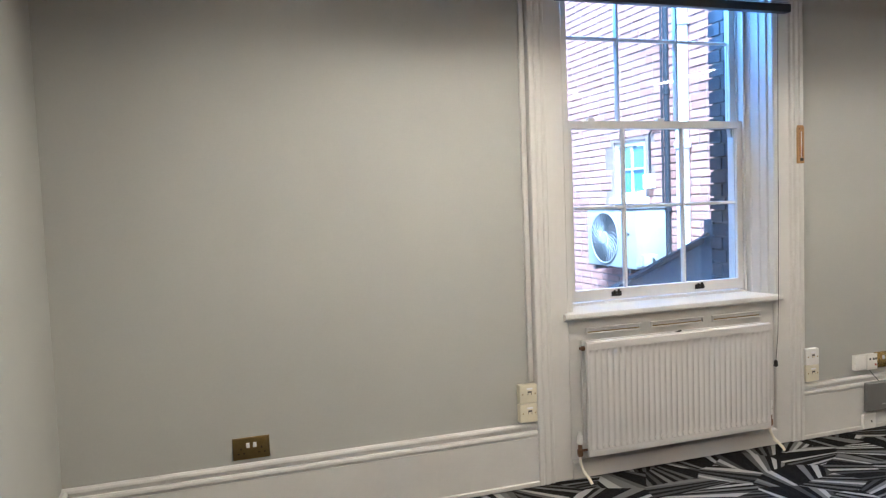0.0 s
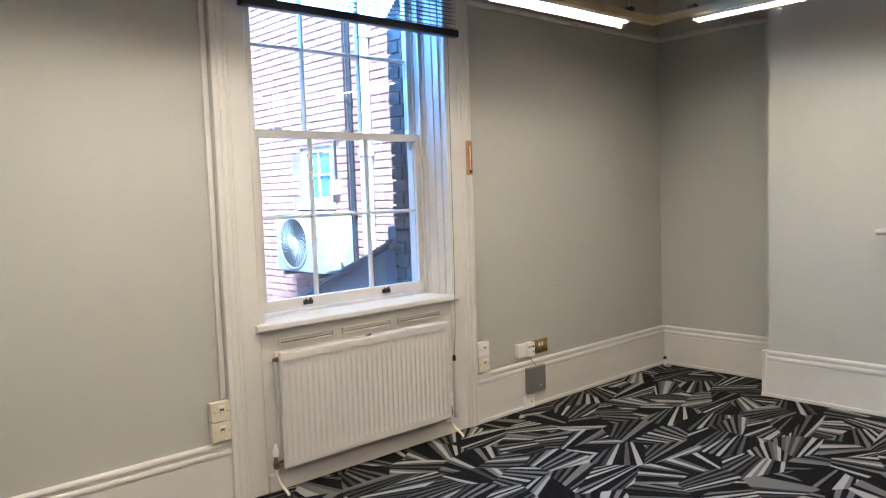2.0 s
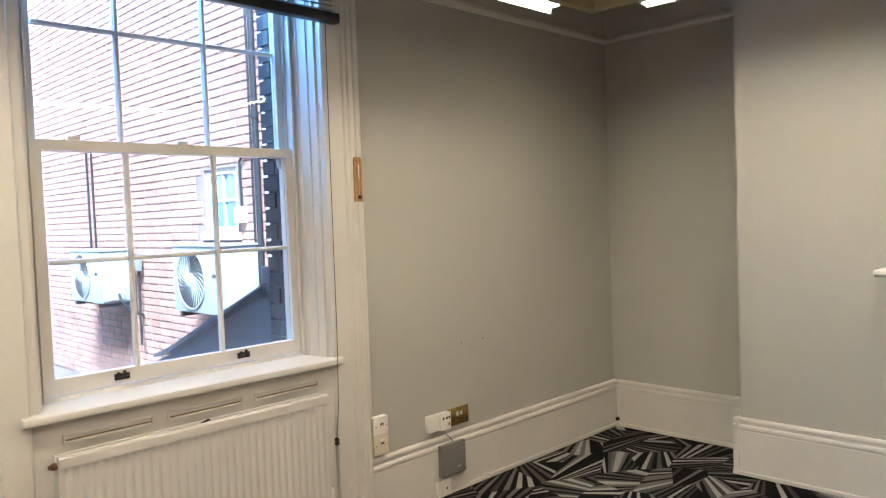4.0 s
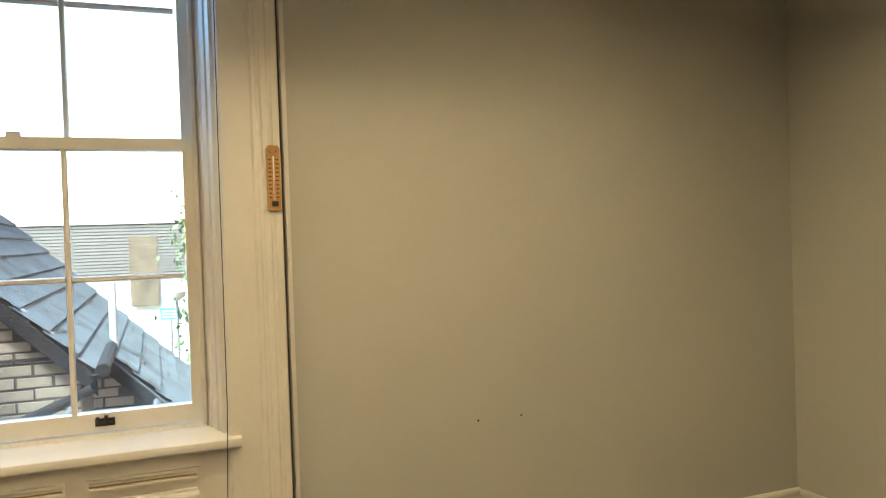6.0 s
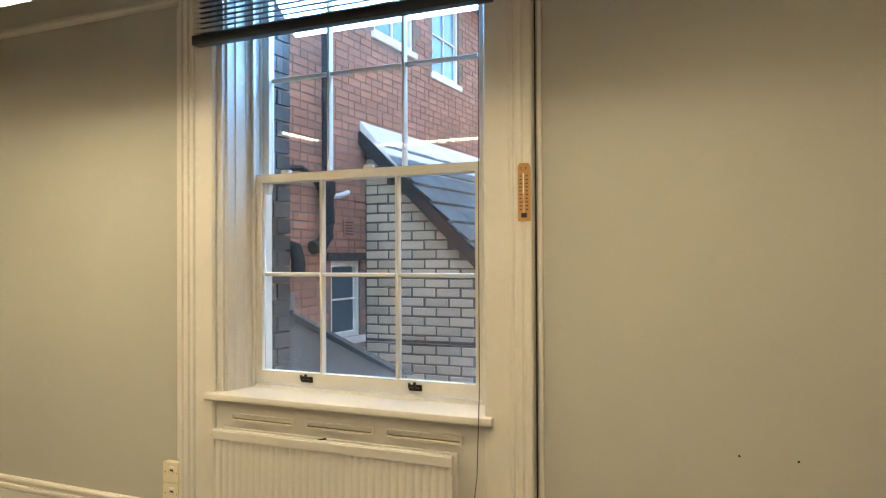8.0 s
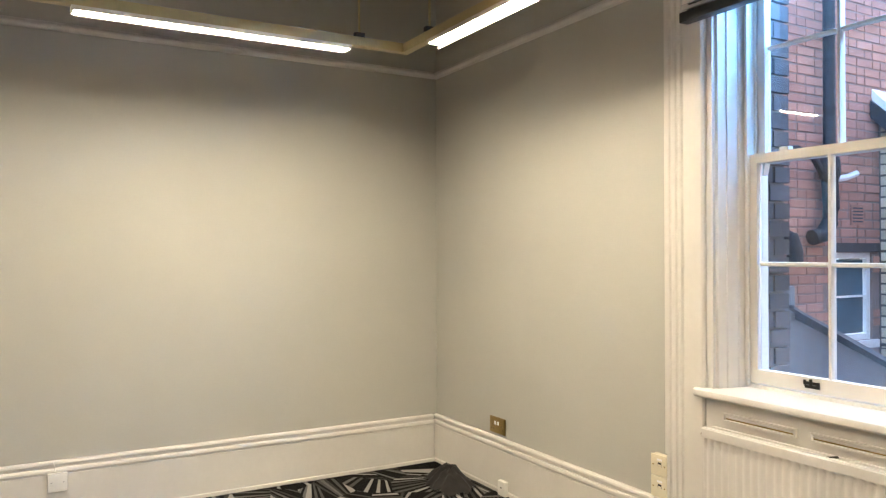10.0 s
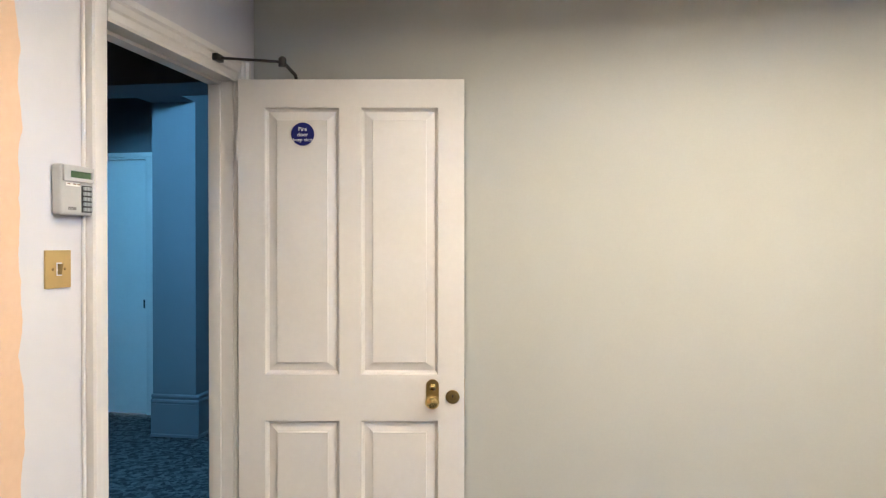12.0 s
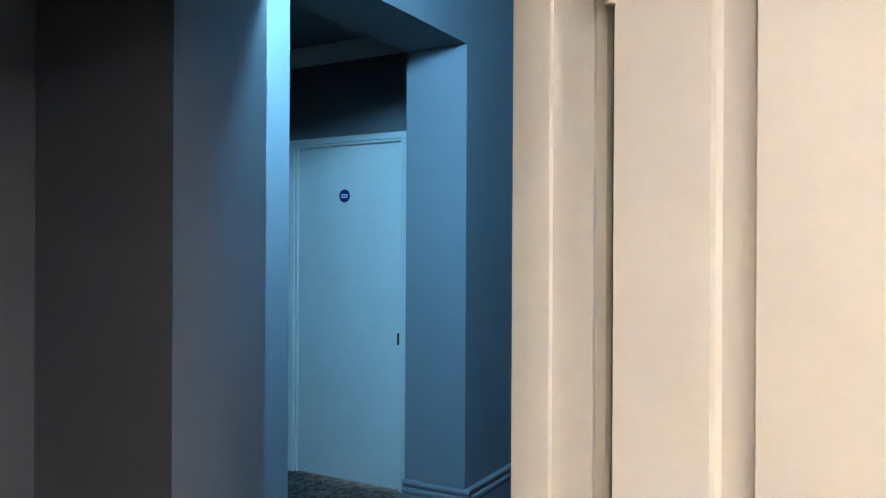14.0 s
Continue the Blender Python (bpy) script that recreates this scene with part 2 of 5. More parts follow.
FARWALL = paint("pale_far_render", (0.62, 0.6, 0.55), 0.85, var=0.05, scale=0.4, fine=5)
TEAL = paint("teal_sign", (0.05, 0.35, 0.4), 0.4)
LEAF = paint("leaves", (0.06, 0.13, 0.03), 0.6, var=0.2, per_piece=0.5)
BLOSSOM = paint("pale_leaves", (0.45, 0.5, 0.32), 0.6, var=0.1, per_piece=0.2)
BARK = paint("bark", (0.12, 0.09, 0.06), 0.9, var=0.2)
GROUND = paint("yard_ground", (0.14, 0.14, 0.12), 0.9, var=0.15, scale=0.6, fine=12, stain=(0.08, 0.12, 0.04))
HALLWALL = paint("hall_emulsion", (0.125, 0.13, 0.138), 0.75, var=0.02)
PIPEC = paint("cream_pipe_paint", (0.7, 0.66, 0.55), 0.4, var=0.04)

# ---------------- mesh helpers ----------------


def box(bm, x0, x1, y0, y1, z0, z1):
    v = [bm.verts.new(p) for p in ((x0, y0, z0), (x1, y0, z0), (x1, y1, z0), (x0, y1, z0), (x0, y0, z1), (x1, y0, z1), (x1, y1, z1), (x0, y1, z1))]
    for f in ((0, 3, 2, 1), (4, 5, 6, 7), (0, 1, 5, 4), (1, 2, 6, 5), (2, 3, 7, 6), (3, 0, 4, 7)):
        bm.faces.new([v[i] for i in f])
    return v


def cube(x0, x1, y0, y1, z0, z1, bevel=0.0, seg=2):
    bm = bmesh.new()
    box(bm, x0, x1, y0, y1, z0, z1)
    if bevel:
        bmesh.ops.bevel(bm, geom=bm.edges[:], offset=bevel, segments=seg, profile=0.6, affect="EDGES")
    return bm


def sweep(bm, path, radius, seg=10):
    """A round bar along a bent line."""
    pts = [Vector(p) for p in path]
    rings = []
    for i, p in enumerate(pts):
        d = (pts[min(i + 1, len(pts) - 1)] - pts[max(i - 1, 0)]).normalized()
        a = d.cross(Vector((0, 0, 1)) if abs(d.z) < 0.9 else Vector((1, 0, 0))).normalized()
        c = d.cross(a)
        r = radius[i] if isinstance(radius, (list, tuple)) else radius
        rings.append([bm.verts.new(p + (a * math.cos(k) + c * math.sin(k)) * r) for k in (2 * math.pi * j / seg for j in range(seg))])
    for r0, r1 in zip(rings, rings[1:]):
        for j in range(seg):
            bm.faces.new((r0[j], r0[(j + 1) % seg], r1[(j + 1) % seg], r1[j]))
    bm.faces.new(rings[0][::-1])
    bm.faces.new(rings[-1])
    return bm


def bar(path, radius, seg=10):
    bm = sweep(bmesh.new(), path, radius, seg)
    bmesh.ops.recalc_face_normals(bm, faces=bm.faces[:])
    return bm


def lathe(profile, m=None, seg=20):
    """Turned shape about z from (radius, height) pairs."""
    bm = bmesh.new()
    rings = [[bm.verts.new((r * math.cos(2 * math.pi * j / seg), r * math.sin(2 * math.pi * j / seg), h)) for j in range(seg)] for r, h in profile]
    for a, c in zip(rings, rings[1:]):
        for j in range(seg):
            bm.faces.new((a[j], a[(j + 1) % seg], c[(j + 1) % seg], c[j]))
    bm.faces.new(rings[0][::-1])
    bm.faces.new(rings[-1])
    if m:
        bm.transform(m)
    bmesh.ops.recalc_face_normals(bm, faces=bm.faces[:])
    return bm


def prism(outline, a, b, axis="x"):
    """Extrude an outline of pairs from a to b. axis x: pairs are (y, z); y: (x, z); z: (x, y)."""
    bm = bmesh.new()

    def at(p, q):
        return {"x": (q, *p), "y": (p[0], q, p[1]), "z": (*p, q)}[axis]

    r0, r1 = [[bm.verts.new(at(p, q)) for p in outline] for q in (a, b)]
    n = len(outline)
    for i in range(n):
        bm.faces.new((r0[i], r0[(i + 1) % n], r1[(i + 1) % n], r1[i]))
    bm.faces.new(r0[::-1])
    bm.faces.new(r1)
    bmesh.ops.recalc_face_normals(bm, faces=bm.faces[:])
    return bm


def slab(u0, u1, v0, v1, w0, w1, holes, axis):
    """A wall with openings right through it. axis y: u is x; axis x: u is y; v is z, w the thickness."""
    us = sorted({u0, u1, *[h[0] for h in holes], *[h[1] for h in holes]})
    vs = sorted({v0, v1, *[h[2] for h in holes], *[h[3] for h in holes]})
    us, vs = [u for u in us if u0 <= u <= u1], [v for v in vs if v0 <= v <= v1]
    bm, seen = bmesh.new(), {}

    def vert(u, v, w):
        if (u, v, w) not in seen:
            seen[u, v, w] = bm.verts.new((u, w, v) if axis == "y" else (w, u, v))
        return seen[u, v, w]

    def solid(i, j):
        if not (0 <= i < len(us) - 1 and 0 <= j < len(vs) - 1):
            return False
        cu, cv = (us[i] + us[i + 1]) / 2, (vs[j] + vs[j + 1]) / 2
        return not any(h[0] < cu < h[1] and h[2] < cv < h[3] for h in holes)

    for i in range(len(us) - 1):
        for j in range(len(vs) - 1):
            if not solid(i, j):
                continue
            a, c, d, e = us[i], us[i + 1], vs[j], vs[j + 1]
            for w in (w0, w1):
                bm.faces.new([vert(*p, w) for p in ((a, d), (c, d), (c, e), (a, e))])
            for di, dj, p, q in ((-1, 0, (a, d), (a, e)), (1, 0, (c, d), (c, e)), (0, -1, (a, d), (c, d)), (0, 1, (a, e), (c, e))):
                if not solid(i + di, j + dj):
                    bm.faces.new([vert(*p, w0), vert(*q, w0), vert(*q, w1), vert(*p, w1)])
    bmesh.ops.recalc_face_normals(bm, faces=bm.faces[:])
    return bm


def ready(name, bm, material, smooth=35):
    me = bpy.data.meshes.new(name)
    bm.to_mesh(me)
    bm.free()
    me.materials.append(material)
    if smooth:
        me.shade_smooth()
        me.set_sharp_from_angle(angle=radians(smooth))
    return me


def part(name, bm, material, parent, label="", smooth=35):
    ob = new(name, ready(name, bm, material, smooth))
    ob.parent = parent
    if label:
        ob["label"] = label
    return ob


def whole(name, bm, material, label, category, kind="", group="", smooth=35):
    return tagged(new(name, ready(name, bm, material, smooth)), label, category, group, kind)


def thing(name, m, label, category, group="", kind=""):
    e = new(name)
    e.empty_display_size = 0.05
    e.matrix_basis = m
    return tagged(e, label, category, group, kind)


def wording(text, size, m, material, parent, name="lettering", depth=0.0006):
    cu = bpy.data.curves.new(name, "FONT")
    cu.body, cu.size, cu.align_x, cu.align_y, cu.extrude, cu.resolution_u = text, size, "CENTER", "CENTER", depth, 2
    tmp = bpy.data.objects.new(name, cu)
    scene.collection.objects.link(tmp)
    me = bpy.data.meshes.new_from_object(tmp.evaluated_get(bpy.context.evaluated_depsgraph_get()))
    bpy.data.objects.remove(tmp)
    me.transform(m)
    me.materials.append(material)
    ob = new(name, me)
    ob.parent = parent
    return ob


# ---------------- the room: shell ----------------
W, D, H = 5.70, 3.347, 3.0
OX0, OX1, OZ0, OZ1 = 2.20, 3.46, 0.78, 2.66
whole("floor", cube(-0.3, W + 0.3, -D, 0.2, -0.2, 0.0), CARPET, "patterned carpet of black and grey striped fans", "floor", "structure")
whole("wall_north", slab(-0.3, W + 0.3, -0.2, H, 0.0, 0.45, [(OX0, OX1, OZ0, OZ1)], "y"), WALL, "pale grey painted wall with a sash window", "wall", "structure")
whole("wall_west", slab(-D, 0.0, -0.2, H, -0.29, 0.0, [], "x"), WALL, "pale grey painted plaster wall", "wall", "structure")
whole("wall_east", slab(-D, 0.0, -0.2, H, W, W + 0.3, [], "x"), WALL, "pale grey painted wall of an alcove", "wall", "structure")
DX0, DX1, DZ = 0.165, 1.0, 2.0
whole("wall_south", slab(-0.29, W + 0.3, -0.2, H, -D - 0.095, -D, [(DX0, DX1, -0.01, DZ)], "y"), SOUTH, "white painted wall with bare peach plaster", "wall", "structure")
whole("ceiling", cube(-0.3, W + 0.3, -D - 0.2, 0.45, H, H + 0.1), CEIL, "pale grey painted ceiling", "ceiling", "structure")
CB0, CB1, CBX = -1.023, -2.75, 5.3
whole("chimney_breast", cube(CBX, W, CB1, CB0, 0, H), WALL, "pale grey painted chimney breast", "chimney breast", "structure")

# skirting: tall flat board, two fillets and a foot
SK = [(0, 0.004), (0.034, 0.004), (0.034, 0.022), (0.026, 0.026), (0.025, 0.236), (0.0215, 0.2365), (0.0215, 0.2435), (0.027, 0.2445), (0.029, 0.25), (0.028, 0.26), (0.024, 0.267), (0.0145, 0.268), (0.0135, 0.279), (0.021, 0.281), (0.0225, 0.288), (0.02, 0.297), (0.012, 0.303), (0.0, 0.303)]


def skirting(name, start, end, side, mat=WHITE):
    """A run of moulded board; side is the way its face looks."""
    s, e, n = Vector((*start, 0)), Vector((*end, 0)), Vector((*side, 0))
    bm = bmesh.new()
    r0, r1 = [[bm.verts.new(p + n * q + Vector((0, 0, z))) for q, z in SK] for p in (s, e)]
    k = len(SK)
    for i in range(k):
        bm.faces.new((r0[i], r0[(i + 1) % k], r1[(i + 1) % k], r1[i]))
    bm.faces.new(r0)
    bm.faces.new(r1[::-1])
    bmesh.ops.recalc_face_normals(bm, faces=bm.faces[:])
    return whole(name, bm, mat, "tall white moulded skirting board", "skirting", "structure", smooth=20)


skirting("baseboard_north_a", (0.0, -0.002), (2.025, -0.002), (0, -1))
skirting("baseboard_north_b", (3.612, -0.002), (W, -0.002), (0, -1))
skirting("baseboard_west", (0.002, -D + 0.0), (0.002, -0.035), (1, 0))
skirting("baseboard_east_a", (W - 0.002, -0.035), (W - 0.002, CB0 + 0.0), (-1, 0))
skirting("baseboard_breast_side", (W - 0.035, CB0 + 0.002), (CBX - 0.034, CB0 + 0.002), (0, 1))
skirting("baseboard_breast_a", (CBX - 0.002, CB0 + 0.034), (CBX - 0.002, -1.81), (-1, 0))
skirting("baseboard_south", (1.09, -D + 0.002), (W, -D + 0.002), (0, 1))

PR = [(0, 2.477), (0.02, 2.481), (0.03, 2.491), (0.03, 2.501), (0.022, 2.509), (0.018, 2.517), (0.006, 2.521), (0, 2.522)]


def picture_rail(name, start, end, side):
    s, e, n = Vector((*start, 0)), Vector((*end, 0)), Vector((*side, 0))
    bm = bmesh.new()
    r0, r1 = [[bm.verts.new(p + n * q + Vector((0, 0, z))) for q, z in PR] for p in (s, e)]
    k = len(PR)
    for i in range(k):
        bm.faces.new((r0[i], r0[(i + 1) % k], r1[(i + 1) % k], r1[i]))
    bm.faces.new(r0)
    bm.faces.new(r1[::-1])
    bmesh.ops.recalc_face_normals(bm, faces=bm.faces[:])
    return whole(name, bm, WHITE, "white moulded picture rail", "picture rail", "structure", smooth=20)


picture_rail("trim_north_a", (0, -0.002), (2.025, -0.002), (0, -1))
picture_rail("trim_north_b", (3.612, -0.002), (W, -0.002), (0, -1))
picture_rail("trim_west", (0.002, -D), (0.002, -0.03), (1, 0))
picture_rail("trim_east", (W - 0.002, -0.03), (W - 0.002, CB0), (-1, 0))
picture_rail("trim_breast_side", (W - 0.03, CB0 + 0.002), (CBX - 0.03, CB0 + 0.002), (0, 1))
picture_rail("trim_breast", (CBX - 0.002, CB0 + 0.03), (CBX - 0.002, CB1), (-1, 0))
picture_rail("trim_south", (0, -D + 0.002), (W, -D + 0.002), (0, 1))

# ---------------- the sash window ----------------
win = thing("window_1", pose(2.83, 0, 0.78), "white painted twelve pane sliding sash window", "window", kind="structure")


def wpart(name, bm, material, parent=win, label="", smooth=35):
    """A part given in room coordinates, hung on the window."""
    bm.transform(Matrix.Translation((-2.83, 0, -0.78)))
    return part(name, bm, material, parent, label, smooth)


ARCH = [(0, 0), (0, -0.028), (0.004, -0.031), (0.018, -0.032), (0.022, -0.028), (0.027, -0.027), (0.033, -0.031), (0.046, -0.031), (0.051, -0.026), (0.057, -0.025), (0.062, -0.028), (0.07, -0.028), (0.076, -0.022), (0.155, -0.02), (0.162, -0.014), (0.162, 0)]
for side in (-1, 1):
    outer = 2.025 if side < 0 else 3.612
    o = [(outer - side * u * 1.13, v * 1.25) for u, v in ARCH]
    wpart("architrave", prism(o, 0.004, 2.78, "z"), WHITE, smooth=25)
    inner = OX0 + 0.004 if side < 0 else OX1 - 0.004
    q = 2.238 if side < 0 else 3.428
    # splayed shutter lining with a sunk panel edge
    lin = [(inner, -0.004), (q, -0.004), (q + side * 0.0, 0.012), (q - side * 0.012, 0.014), (q - side * 0.02, 0.05), (q - side * 0.026, 0.052), (q - side * 0.034, 0.1), (q - side * 0.04, 0.104), (q - side * 0.05, 0.135), (inner, 0.135)]
    wpart("shutter_lining", prism(lin, 0.80, OZ1 - 0.02, "z"), WHITE, smooth=25)
    j = 2.29 if side < 0 else 3.376
    wpart("sash_box", slab(min(j, inner), max(j, inner), 0.80, OZ1, 0.132, 0.262, [], "y"), WHITE)
    wpart("parting_bead", cube(*sorted((j, j - side * 0.012)), 0.176, 0.184, 0.82, OZ1 - 0.03), WHITE)
    wpart("staff_bead", cube(*sorted((j, j - side * 0.014)), 0.118, 0.134, 0.82, OZ1 - 0.03, 0.004), WHITE)
wpart("head_lining", cube(OX0 + 0.004, OX1 - 0.004, 0.0, 0.262, OZ1 - 0.03, OZ1 - 0.003), WHITE)
wpart("head_architrave", cube(2.025, 3.612, -0.04, -0.001, 2.781, 2.92, 0.004), WHITE)
sill = prism([(0.135, 0.775), (-0.042, 0.775), (-0.05, 0.782), (-0.052, 0.792), (-0.048, 0.804), (-0.04, 0.808), (0.135, 0.812)], 2.176, 3.464)
wpart("window_board", sill, WHITE, label="white window board with worn edge")
wpart("outer_sill", prism([(0.135, 0.78), (0.135, 0.826), (0.262, 0.816), (0.5, 0.79), (0.5, 0.72), (0.262, 0.72)], OX0 + 0.004, OX1 - 0.004), STONE)


def sash(name, x0, x1, z0, z1, y0, y1, stile, bottom, top, mids, bars, horns):
    bm = bmesh.new()
    box(bm, x0, x0 + stile, y0, y1, z0, z1)
    box(bm, x1 - stile, x1, y0, y1, z0, z1)
    box(bm, x0 + stile, x1 - stile, y0, y1, z0, z0 + bottom)
    box(bm, x0 + stile, x1 - stile, y0, y1, z1 - top, z1)
    ob = wpart(name, bm, WHITE)
    ym = (y0 + y1) / 2
    gx, gz = [x0 + stile, *bars, x1 - stile], [z0 + bottom, *mids, z1 - top]
    for b in bars:
        wpart("glazing_bar", prism([(b - 0.009, ym - 0.004), (b - 0.005, y0 + 0.003), (b + 0.005, y0 + 0.003), (b + 0.009, ym - 0.004), (b + 0.006, y1 - 0.004), (b - 0.006, y1 - 0.004)], z0 + bottom, z1 - top, "z"), WHITE, ob)
    for z in mids:
        for a, c in zip(gx, gx[1:]):
            wpart("glazing_bar", prism([(ym - 0.004, z - 0.009), (y0 + 0.003, z - 0.005), (y0 + 0.003, z + 0.005), (ym - 0.004, z + 0.009), (y1 - 0.004, z + 0.006), (y1 - 0.004, z - 0.006)], a + 0.0095, c - 0.0095), WHITE, ob)
    for a, c in zip(gx, gx[1:]):
        for d, e in zip(gz, gz[1:]):
            bmg = cube(a + 0.002, c - 0.002, ym - 0.0015, ym + 0.0015, d + 0.002, e - 0.002)
            pane = wpart("pane", bmg, GLASS, ob, smooth=0)
            pane.visible_shadow = False
    if horns:
        for s in (x0 + 0.001, x1 - stile + 0.001):
            wpart("horn", prism([(s, z0), (s + stile - 0.002, z0), (s + stile - 0.012, z0 - 0.045), (s + 0.008, z0 - 0.045)], y0 + 0.004, y1 - 0.004, "y"), WHITE, ob)
    return ob


low = sash("lower_sash", 2.292, 3.374, 0.832, 1.732, 0.136, 0.174, 0.042, 0.055, 0.036, [1.30], [2.634, 2.992], False)
sash("upper_sash", 2.292, 3.374, 1.698, OZ1 - 0.032, 0.186, 0.224, 0.042, 0.034, 0.06, [2.152], [2.64, 2.998], True)
for x in (2.568, 3.077):
    lift = bmesh.new()
    box(lift, x - 0.028, x + 0.028, 0.131, 0.1355, 0.848, 0.872)
    box(lift, x - 0.02, x + 0.02, 0.116, 0.131, 0.856, 0.862)
    sweep(lift, [(x - 0.02, 0.118, 0.862), (x - 0.02, 0.118, 0.88)], 0.005, 8)
    sweep(lift, [(x + 0.004, 0.118, 0.862), (x + 0.004, 0.118, 0.884)], 0.006, 8)
    wpart("sash_lift", lift, IRON, low, "dark metal sash lift")
for x in (2.86, 2.45):
    wpart("sash_stop", cube(x - 0.02, x + 0.02, 0.14, 0.17, 1.7325, 1.748, 0.004), WHITE, low)

# panel under the window, with three slotted grilles
apron = thing("trim_apron", pose(2.83, 0, 0), "white painted panelling under the window", "panelling", kind="structure")


def apart_(name, bm, material, label=""):
    bm.transform(Matrix.Translation((-2.83, 0, 0)))
    return part(name, bm, material, apron, label)


apart_("backboard", cube(2.21, 3.43, -0.012, -0.002, 0.09, 0.772), WHITE)
apart_("plinth", prism([(-0.002, 0.004), (-0.03, 0.004), (-0.03, 0.07), (-0.036, 0.072), (-0.036, 0.082), (-0.024, 0.088), (-0.002, 0.09)], 2.21, 3.43), WHITE)
for i in range(3):
    a = 2.30 + i * 0.365
    bm = bmesh.new()
    for x0, x1, z0, z1 in ((a, a + 0.31, 0.722, 0.728), (a, a + 0.31, 0.696, 0.702), (a, a + 0.006, 0.702, 0.722), (a + 0.304, a + 0.31, 0.702, 0.722)):
        box(bm, x0, x1, -0.026, -0.0125, z0, z1)
    box(bm, a + 0.006, a + 0.304, -0.017, -0.0125, 0.709, 0.714)
    apart_("grille_frame", bm, WHITE)
    apart_("grille_slot", cube(a + 0.007, a + 0.303, -0.0135, -0.0122, 0.703, 0.708), BRASSDARK)

# ---------------- blind ----------------
blind = thing("venetian_blind", pose(2.82, -0.07, 2.257), "black venetian blind drawn up high over the window", "blind")
part("bottom_rail", cube(-0.664, 0.664, -0.028, 0.02, 0.0, 0.042, 0.006), BLACK, blind)
for k in range(17):
    bm = bmesh.new()
    prof = [(-0.024, 0.0), (-0.012, 0.0035), (0.0, 0.0045), (0.012, 0.0035), (0.024, 0.0)]
    z = 0.052 + k * 0.0215
    r = [[bm.verts.new((x, y, z + h * 1.2 + y * 0.25)) for y, h in prof] for x in (-0.655, 0.655)]
    for i in range(4):
        bm.faces.new((r[0][i], r[0][i + 1], r[1][i + 1], r[1][i]))
    bmesh.ops.solidify(bm, geom=bm.faces[:], thickness=0.0008)
    part("slat", bm, SLATB, blind)
for x in (-0.5, 0.0, 0.5):
    part("ladder_cord", bar([(x, -0.027, 0.04), (x, -0.027, 0.43)], 0.0012, 6), BLACK, blind)
part("head_rail", cube(-0.66, 0.66, -0.028, 0.028, 0.43, 0.48, 0.004), BLACK, blind)
cord = bar([(3.43, -0.062, 2.26), (3.426, -0.06, 1.6), (3.424, -0.058, 0.9), (3.414, -0.06, 0.6), (3.398, -0.062, 0.47), (3.397, -0.062, 0.44)], 0.0016, 6)
cord.transform(Matrix.Translation((-2.82, 0.07, -2.257)))
part("pull_cord", cord, IRON, blind, "thin grey pull cord")
knot = lathe([(0.001, 0), (0.012, 0.008), (0.009, 0.02), (0.011, 0.03), (0.001, 0.04)], pose(3.397 - 2.82, -0.062 + 0.07, 0.43 - 2.257))
part("cord_knot", knot, IRON, blind)

# ---------------- radiator ----------------
RX0, RX1, RZ0, RZ1 = 2.262, 3.332, 0.125, 0.672
rad = thing("radiator", pose(RX0, -0.06, RZ0), "white enamelled panel radiator below the window", "radiator")
bm = bmesh.new()
n, Lr, Hr = 33, RX1 - RX0, RZ1 - RZ0
pts = []
pitch = Lr / n
for i in range(n):
    c = (i + 0.5) * pitch
    pts += [(c - pitch / 2, 0.0), (c - 0.009, 0.0), (c - 0.004, 0.006), (c + 0.004, 0.006), (c + 0.009, 0.0)]
pts.append((Lr, 0.0))
rows = [(0.0, 0), (0.031, 0), (0.04, 1.5), (0.062, 0.55), (Hr - 0.08, 0.55), (Hr - 0.05, 1.6), (Hr - 0.038, 0), (Hr, 0)]
gridv = [[bm.verts.new((x, -0.034 + (d * k), z)) for x, d in pts] for z, k in rows]
for a, c in zip(gridv, gridv[1:]):
    for i in range(len(pts) - 1):
        bm.faces.new((a[i], a[i + 1], c[i + 1], c[i]))
part("front_panel", bm, RADW, rad, smooth=50)
part("panel_back", cube(0.001, Lr - 0.001, -0.026, -0.016, 0.004, Hr - 0.004), RADW, rad)
part("top_edge", prism([(-0.0365, Hr - 0.036), (-0.0365, Hr - 0.004), (-0.032, Hr + 0.002), (-0.016, Hr + 0.002), (-0.016, Hr - 0.036)], -0.002, Lr + 0.002), RADW, rad)
part("bottom_edge", cube(-0.002, Lr + 0.002, -0.0355, -0.016, -0.002, 0.03, 0.004), RADW, rad)
for x in (0.0, Lr - 0.006):
    part("end_strip", cube(x - 0.001, x + 0.007, -0.035, -0.017, 0.03, Hr - 0.035), RADW, rad)
part("rear_panel", cube(0.0, Lr, 0.018, 0.032, 0.0, Hr, 0.005), RADW, rad)
# grey block added between the panels to darken the gap like shade
part("gap_shade", cube(0.018, Lr - 0.018, -0.0155, 0.0175, 0.02, Hr - 0.015), GREYPL, rad, "dark grey filler that imitates the shade between the panels")
for x in (0.12, Lr - 0.12):
    part("bracket", cube(x - 0.02, x + 0.02, 0.0322, 0.047, 0.05, Hr - 0.05), RADW, rad)
part("bleed_valve", lathe([(0.012, 0), (0.012, 0.014), (0.007, 0.016), (0.007, 0.024)], pose(-0.002, -0.006, Hr - 0.03, 0, -90, 0), 10), COPPER, rad)
